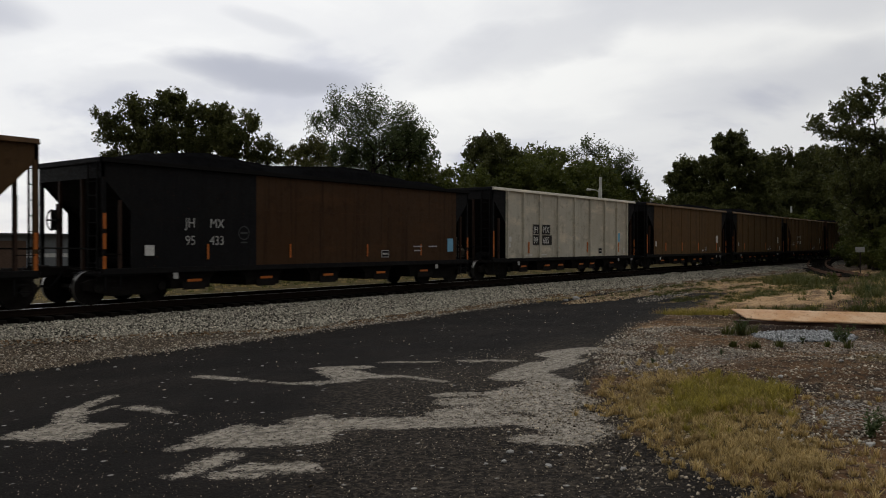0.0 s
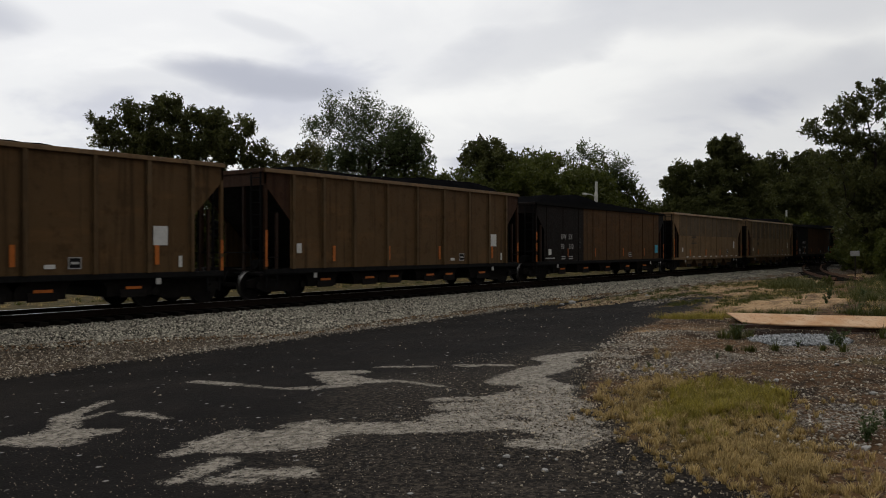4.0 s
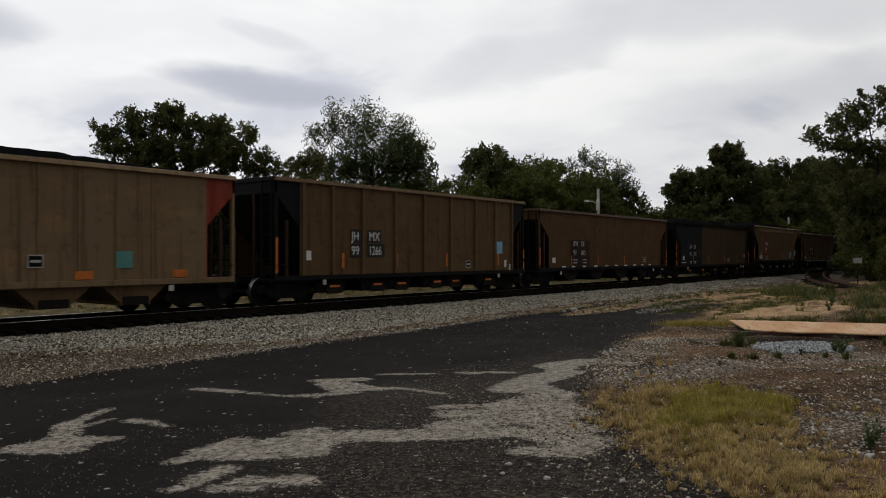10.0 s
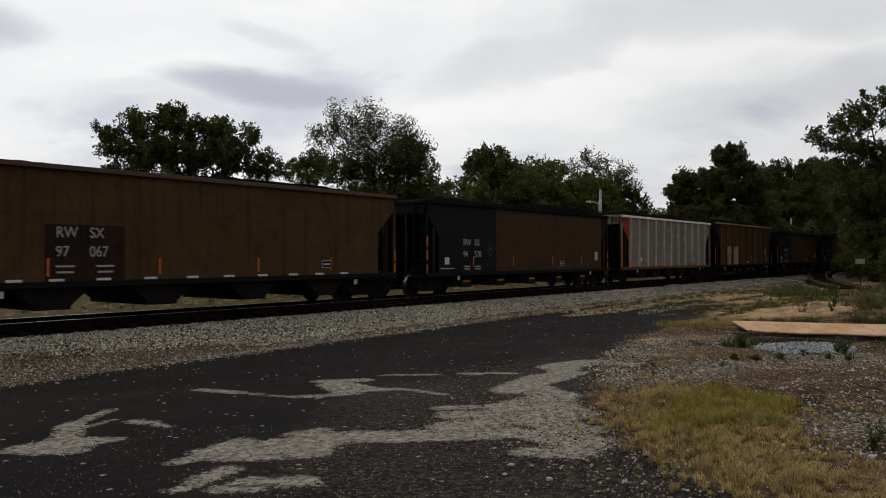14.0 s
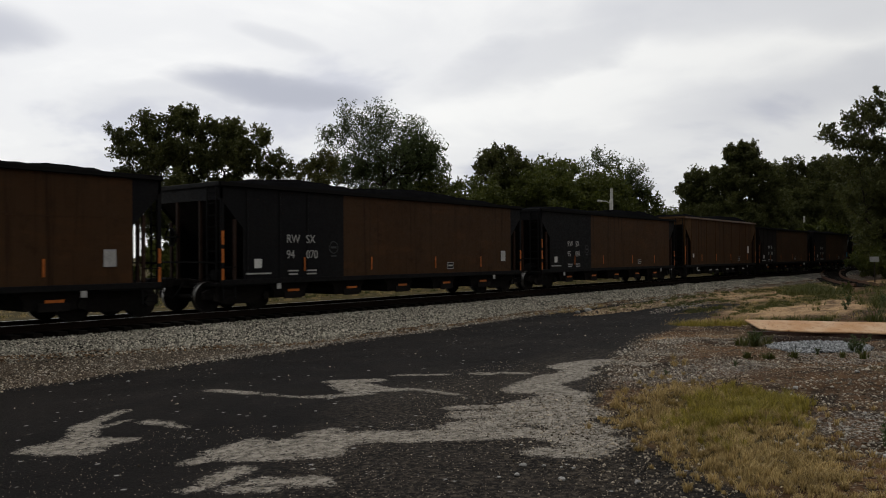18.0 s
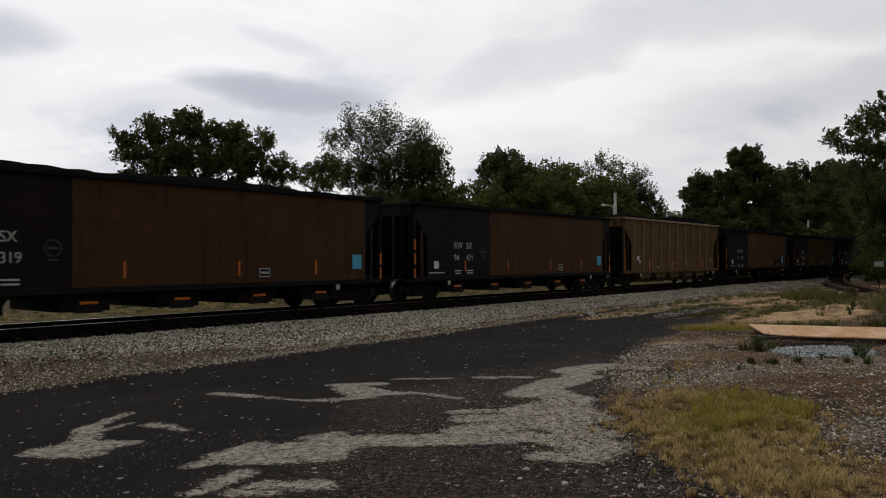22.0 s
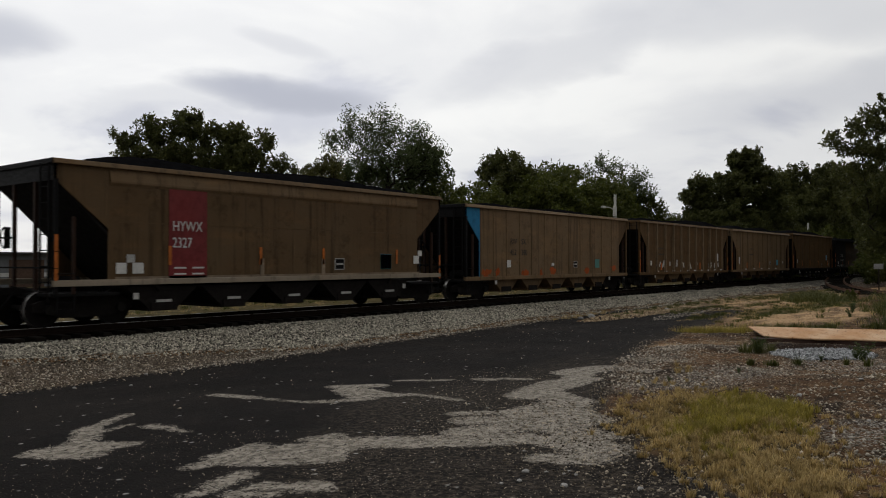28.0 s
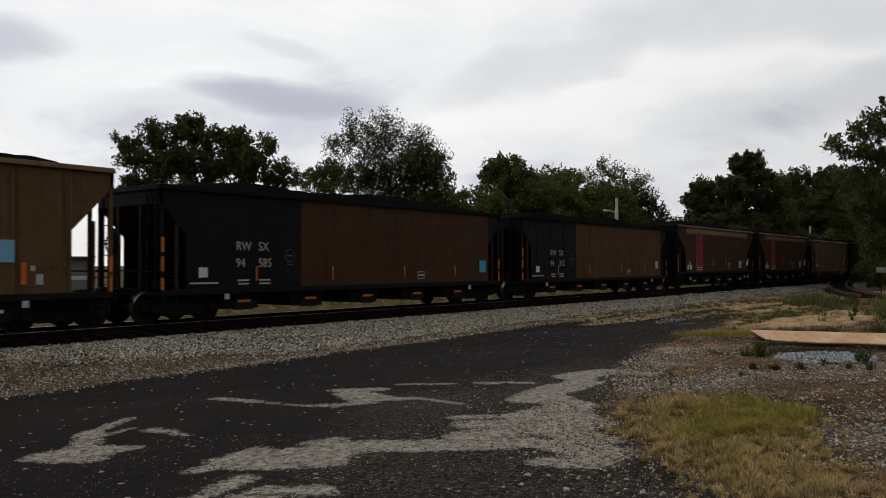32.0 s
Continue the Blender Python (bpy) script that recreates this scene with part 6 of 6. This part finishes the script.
far_building()
JH_PLATES = (("dim", 3.55, 2.2, 0.62, 0.44), ("dim", 4.42, 2.2, 0.72, 0.44), ("dim", 3.55, 1.72, 0.62, 0.44), ("dim", 4.5, 1.72, 0.88, 0.44))
SKY_TAG = (("sky", 14.2, 1.5, 0.42, 0.46),)
GREY_TAG = (("dull", 14.0, 1.55, 0.32, 0.42),)
DARK = paint("dark_brown_front", (0.0085, 0.0062, 0.0055), (0.014, 0.0095, 0.0075))
TRAIN = [
    (-37.1, dict(style="box_ribbed")), (-21.25, dict(style="tan_ribbed")), (-5.4, dict(style="box_ribbed", ends=WARM, load=2)),
    (10.46, dict(style="duo", marks=marks("JH", "MX", "95", "433"), more=(("blue", 14.2, 1.5, 0.36, 0.5),), bars=((12.2, 1.45, 0.5), (13.1, 1.45, 0.5), (12.2, 1.3, 0.4)), heap=1.4)),
    (27.65, dict(style="box_ribbed", main=GREY, rib=GREY, marks=marks("JH", "MX", "99", "685", 3.27, 2.05, 0.85, 0.42, 0.48), more=JH_PLATES, ink=WHITE, chord=GREY, heap=0.35, tags=(("white", 1.3, 1.75, 0.24, 0.22), ("white", 1.28, 1.5, 0.16, 0.2), ("frame", 10.0, 1.2, 0.36, 0.3), ("blue", 12.2, 1.9, 0.4, 0.46), ("white", 12.9, 1.2, 0.1, 0.3)), label="pale grey hopper car with black ends, full of coal", bars=((2.9, 1.05, 0.5), (4.2, 1.05, 0.5), (7.2, 1.9, 0.3), (7.2, 1.7, 0.25)))),
    (43.7, dict(style="box_ribbed", load=2, heap=0.8, main=TAN_BROWN, rib=TAN_BROWN, rib_kind="thin", ends=SOOT)), (59.55, dict(style="box_ribbed", main=TAN_BROWN, rib=TAN, load=3)),
    (75.4, dict(style="box_ribbed", main=TAN_BROWN, rib=TAN, marks=marks("JH", "MX", "99", "1450", 3.32, 2.06, 0.8, 0.36, 0.48), ink=WHITE, bars=((2.0, 1.65, 0.4), (2.0, 1.52, 0.4)), ends=TAN_BROWN, heap=0.5)),
    (91.2, dict(style="box_ribbed", main=TAN_BROWN, rib=TAN, ends=BROWN, load=2)),
    (107.05, dict(style="duo", main=WARM, front=DARK, ribs=(1.0, 2.6, 4.2, 5.8, 7.4, 9.0, 10.6, 12.2, 13.8), rib_kind="thin", rib=BROWN, marks=marks("RW", "SX", "93", "310"), more=SKY_TAG, heap=1.8, load=3)),
    (124.17, dict(style="tan_ribbed", main=TAN_PALE, sill_paint=TAN_PALE, heap=0.5, rib=TAN_PALE, rib_kind="thin", upper=UPPER_TAN, bars=((3.6, 2.35, 0.9), (3.6, 2.25, 0.9), (3.6, 1.95, 0.9), (3.6, 1.85, 0.9)), ink=DARK_TEXT)),
    (140.0, dict(style="tan_ribbed", main=TAN_PALE, sill_paint=TAN_PALE, upper=UPPER_TAN, marks=(("RWSX", 2.45, 2.18, 0.36), ("23548", 2.45, 1.78, 0.36)), ink=DARK_TEXT, load=2)),
    (155.84, dict(style="duo", marks=marks("RW", "SX", "94", "464"), more=SKY_TAG, load=2)),
    (173.2, dict(style="tan_smooth", strips=(3.2, 6.4, 7.9, 11.0), strip_z=1.35, strip=(0.16, 0.55), tags=(("white", 1.5, 1.5, 0.22, 0.24), ("frame", 8.7, 1.42, 0.36, 0.3), ("white", 6.6, 1.42, 0.22, 0.12)), more=(("sky", 10.6, 1.6, 0.5, 0.4), ("blotch_pale", 2.6, 1.08, 0.6, 0.3), ("blotch_pale", 4.6, 1.05, 0.8, 0.3), ("blotch_dull", 6.6, 1.1, 0.55, 0.4), ("blotch_pale", 7.75, 1.35, 0.35, 0.9), ("blotch_pale", 9.3, 1.1, 0.5, 0.4), ("blotch_pale", 11.2, 1.4, 0.25, 0.8), ("blotch_dull", 11.8, 1.2, 0.3, 0.35), ("blotch_pale", 13.0, 1.3, 0.25, 0.3), ("blotch_pale", 3.1, 1.5, 0.3, 0.7)), bars=((3.6, 2.3, 0.9), (3.6, 1.95, 0.9)), post_strips=True)),
    (189.0, dict(style="tan_smooth", main=TAN_PALE, sill_paint=TAN_PALE, heap=0.8, marks=marks("RW", "SX", "25", "054", 3.35, 2.28, 0.85, 0.34, 0.46), tail_wing=RED_WING, bars=((3.4, 1.5, 0.5), (4.4, 1.5, 0.5), (3.4, 1.38, 0.5), (4.4, 1.38, 0.5)))),
    (204.8, dict(style="box_ribbed", main=TAN_BROWN, rib=TAN, marks=marks("JH", "MX", "99", "1266", 3.27, 2.05, 0.85, 0.42, 0.48), more=JH_PLATES, ink=WHITE, heap=0.3, tags=(("white", 1.35, 1.55, 0.2, 0.3), ("frame", 10.0, 1.2, 0.32, 0.28), ("blue", 12.3, 1.88, 0.42, 0.5), ("white", 12.75, 1.2, 0.15, 0.3), ("white", 13.1, 1.05, 0.1, 0.25)))),
    (220.45, dict(style="long_brown", heap=0.25, marks=marks("RW", "SX", "97", "003", 3.27, 2.0, 0.82, 0.36, 0.45))),
    (237.5, dict(style="duo", main=OLIVE, marks=marks("RW", "SX", "94", "952"), more=(("dull", 14.2, 1.5, 0.2, 0.2),))),
    (254.47, dict(style="red_panel", marks=(("HYWX", 3.06, 2.36, 0.38), ("2094", 3.06, 1.93, 0.38)))),
    (270.35, dict(style="long_brown", marks=marks("RW", "SX", "97", "067", 3.27, 2.0, 0.82, 0.36, 0.45), load=2, heap=0.6)),
    (287.5, dict(style="duo", marks=marks("RW", "SX", "94", "578"), more=GREY_TAG, load=2)),
    (304.65, dict(style="tan_ribbed", main=GREY_DIM, rib=LIGHT_RIB, ends=GREY_DIM, wing_paint=RED_WING, chord=GREY, dashes=(), strips=(1.6, 3.6, 5.6, 10.5), strip_z=1.08, strip=(0.5, 0.22), bay_paint=STEEL, label="pale grey ribbed hopper car with red ends, full of coal", tags=(("sky", 11.0, 1.3, 0.4, 0.42), ("white", 2.6, 1.35, 0.2, 0.2)))),
    (320.0, dict(style="box_ribbed", ends=SOOT, tail_wing=WARM, tags=(("dull", 7.6, 1.1, 0.34, 0.16), ("frame", 9.2, 1.18, 0.42, 0.3), ("blue", 12.25, 1.86, 0.46, 0.54), ("dull", 12.75, 1.3, 0.14, 0.24)), more=(("pale", 2.97, 1.58, 1.14, 1.32), ("pale", 4.54, 1.58, 1.46, 1.32)), marks=(("HY", 2.98, 1.96, 0.36), ("WX", 3.92, 1.96, 0.36), ("99", 2.98, 1.48, 0.36), ("111", 3.92, 1.48, 0.36)), ink=DARK_TEXT, bars=((2.7, 1.08, 0.4), (3.3, 1.08, 0.3)))),
    (336.15, dict(style="duo", marks=marks("RW", "SX", "94", "219"), more=GREY_TAG, heap=0.9, load=3)),
    (353.4, dict(style="duo", marks=marks("RW", "SX", "94", "070"), more=GREY_TAG, ribs=(0.9, 2.1, 3.2), rib_kind="thin")),
    (370.5, dict(style="duo", marks=marks("RW", "SX", "95", "001"), load=2)),
    (387.6, dict(style="box_ribbed", main=OCHRE, rib=OCHRE, strip=(0.07, 0.42), ends=WARM, rib_kind="thin", bay_mark=WHITE, load=2, tags=(("white", 1.4, 1.5, 0.22, 0.24), ("frame", 10.3, 1.25, 0.34, 0.3), ("white", 12.4, 1.9, 0.34, 0.5)))),
    (402.7, dict(style="duo", main=OCHRE, front=DARK, marks=marks("RW", "SX", "93", "304"), heap=0.5, ribs=(1.2, 2.4, 3.6, 4.7), rib_kind="thin")),
    (419.9, dict(style="duo", main=OCHRE, front=DARK, marks=marks("RW", "SX", "93", "319"), more=SKY_TAG, heap=0.7)),
    (437.0, dict(style="duo", marks=marks("RW", "SX", "94", "471"), more=SKY_TAG, heap=0.6)),
    (454.1, dict(style="tan_ribbed", main=TAN_BROWN, rib=TAN_PALE, dashes=(), strips=(3.2, 6.4, 11.3), strip_z=1.25, tags=(("white", 1.7, 1.62, 0.26, 0.22), ("dull", 1.9, 1.42, 0.26, 0.16), ("frame", 8.6, 1.4, 0.3, 0.28), ("white", 12.8, 1.5, 0.12, 0.12)), bars=((4.4, 1.1, 0.25), (7.0, 1.3, 0.3)), load=2)),
    (469.95, dict(style="duo", marks=marks("RW", "SX", "94", "503"), strips=(), main=WARM, more=(("blue", 13.5, 1.5, 0.4, 0.5), ("black", 11.6, 1.32, 0.7, 0.3), ("black", 12.5, 1.4, 0.7, 0.2), ("dull", 11.6, 1.32, 0.45, 0.05)), heap=0.6)),
    (486.96, dict(style="duo", front=DARK, marks=marks("RW", "SX", "93", "068"), more=SKY_TAG, load=2, heap=0.5)),
    (504.1, dict(style="duo", front=DARK, main=OCHRE, marks=marks("RW", "SX", "93", "321"), more=SKY_TAG)),
    (519.9, dict(style="long_brown", ribs=tuple(1.2 + 1.33 * k for k in range(11)), marks=marks("RW", "SX", "97", "140", 3.27, 2.0, 0.82, 0.36, 0.45), heap=1.6)),
    (537.5, dict(style="red_panel", marks=(("HYWX", 3.06, 2.36, 0.38), ("2327", 3.06, 1.93, 0.38)), sill_paint=BEIGE, more=(("tan", 7.3, 1.12, 11.6, 0.14), ("tan", 6.0, 1.4, 0.14, 0.5), ("tan", 8.4, 1.4, 0.14, 0.5), ("teal", 11.3, 1.55, 0.53, 0.5)))),
    (553.4, dict(style="tan_smooth", main=TAN_PALE, sill_paint=TAN_PALE, ends=SOOT, wing_paint=BLUE_WING, tail=TAN, marks=marks("RW", "SX", "452", "390", 3.1, 2.28, 0.85, 0.34, 0.46), ribs=(1.0, 1.9, 2.85, 3.85, 4.8, 5.9, 7.0, 8.1, 9.2, 10.3, 11.4, 12.5), rib=TAN_PALE, heap=0.7, strips=(), more=tuple(("blotch_rust", x, z, w, 0.3) for x, z, w in ((1.35, 1.1, 0.6), (4.3, 1.05, 0.6), (6.6, 1.12, 0.5), (9.85, 1.1, 0.4), (12.7, 1.2, 0.6), (5.6, 1.02, 0.25), (2.2, 1.12, 0.3))))),
    (569.3, dict(style="tan_ribbed", main=TAN_BROWN, chalk=True, bars=((2.8, 2.3, 0.9), (2.8, 1.95, 0.9)), ink=DARK_TEXT, load=2)),
    (584.5, dict(style="tan_ribbed", main=TAN_PALE, sill_paint=TAN_PALE, rib=TAN, rib_kind="thin", dashes=(3.0, 4.9, 6.7, 8.6, 10.4), strips=(3.2, 6.2), tags=(("white", 1.5, 1.6, 0.22, 0.5), ("frame", 8.9, 1.42, 0.3, 0.26), ("sky", 10.8, 1.45, 0.46, 0.42), ("white", 12.4, 1.45, 0.15, 0.15)), bars=((4.2, 2.45, 0.9), (4.2, 2.05, 0.9)), ink=DARK_TEXT)),
    (600.1, dict(style="box_ribbed", main=TAN_BROWN, rib=TAN, ends=TAN_BROWN, rib_kind="thin", bay_mark=WHITE, tags=(("white", 1.35, 1.55, 0.2, 0.3), ("frame", 10.0, 1.2, 0.32, 0.28), ("blue", 11.75, 1.88, 0.5, 0.5), ("dull", 12.55, 1.25, 0.16, 0.24), ("dull", 12.4, 1.5, 0.10, 0.12)))),
    (615.7, dict(style="duo", marks=marks("RW", "SX", "94", "585"), more=SKY_TAG)),
    (632.8, dict(style="duo", main=WARM, marks=marks("RW", "SX", "94", "212"), more=GREY_TAG, ribs=(1.2, 2.4, 3.6), rib_kind="thin")),
    (649.9, dict(style="red_panel", main=BROWN, wing_paint=BROWN, tail_wing=BROWN)), (665.75, dict(style="red_panel", main=BROWN, wing_paint=BROWN, tail_wing=BROWN)),
    (681.6, dict(style="tan_ribbed")), (697.45, dict(style="box_ribbed")), (713.3, dict(style="duo")), (730.4, dict(style="tan_smooth")),
]
for front_end, spec in TRAIN:
    for text, x, z, size in spec.get("marks", ()):
        lettering(text, size)
for front_end, spec in TRAIN:
    hopper = hopper_car(front_end, spec)
    if spec.get("chalk"):
        scrawl(hopper, STYLES[spec["style"]]["shell"].half)


def motions():
    for car, slot in CARS:
        walk(car, [(t, pose(slot - SPEED * t, TRACK_Y, RAIL_Z)) for t in (0, 32)])
    # the wheels turn while they roll past
    slots = {car.name: slot for car, slot in CARS}
    each = 1 / FPS
    step = math.degrees(SPEED * each / 0.43)
    for ws, car, along, dx in WHEELSETS:
        x0 = slots[car.name] + along
        begin, end = (x0 - 30) / SPEED, (x0 - 3) / SPEED
        times = [begin + k * each for k in range(int((end - begin) / each) + 1)]
        times = [t for t in times if 0.02 < t < 31.98]
        if not times:
            walk(ws, [(0, pose(dx, 0, 0.43)), (32, pose(dx, 0, 0.43))])
            continue
        rows = [(0, pose(dx, 0, 0.43))] + [(t, pose(dx, 0, 0.43, 0, -step * k, 0)) for k, t in enumerate(times)]
        walk(ws, rows + [(32, rows[-1][1])])


motions()
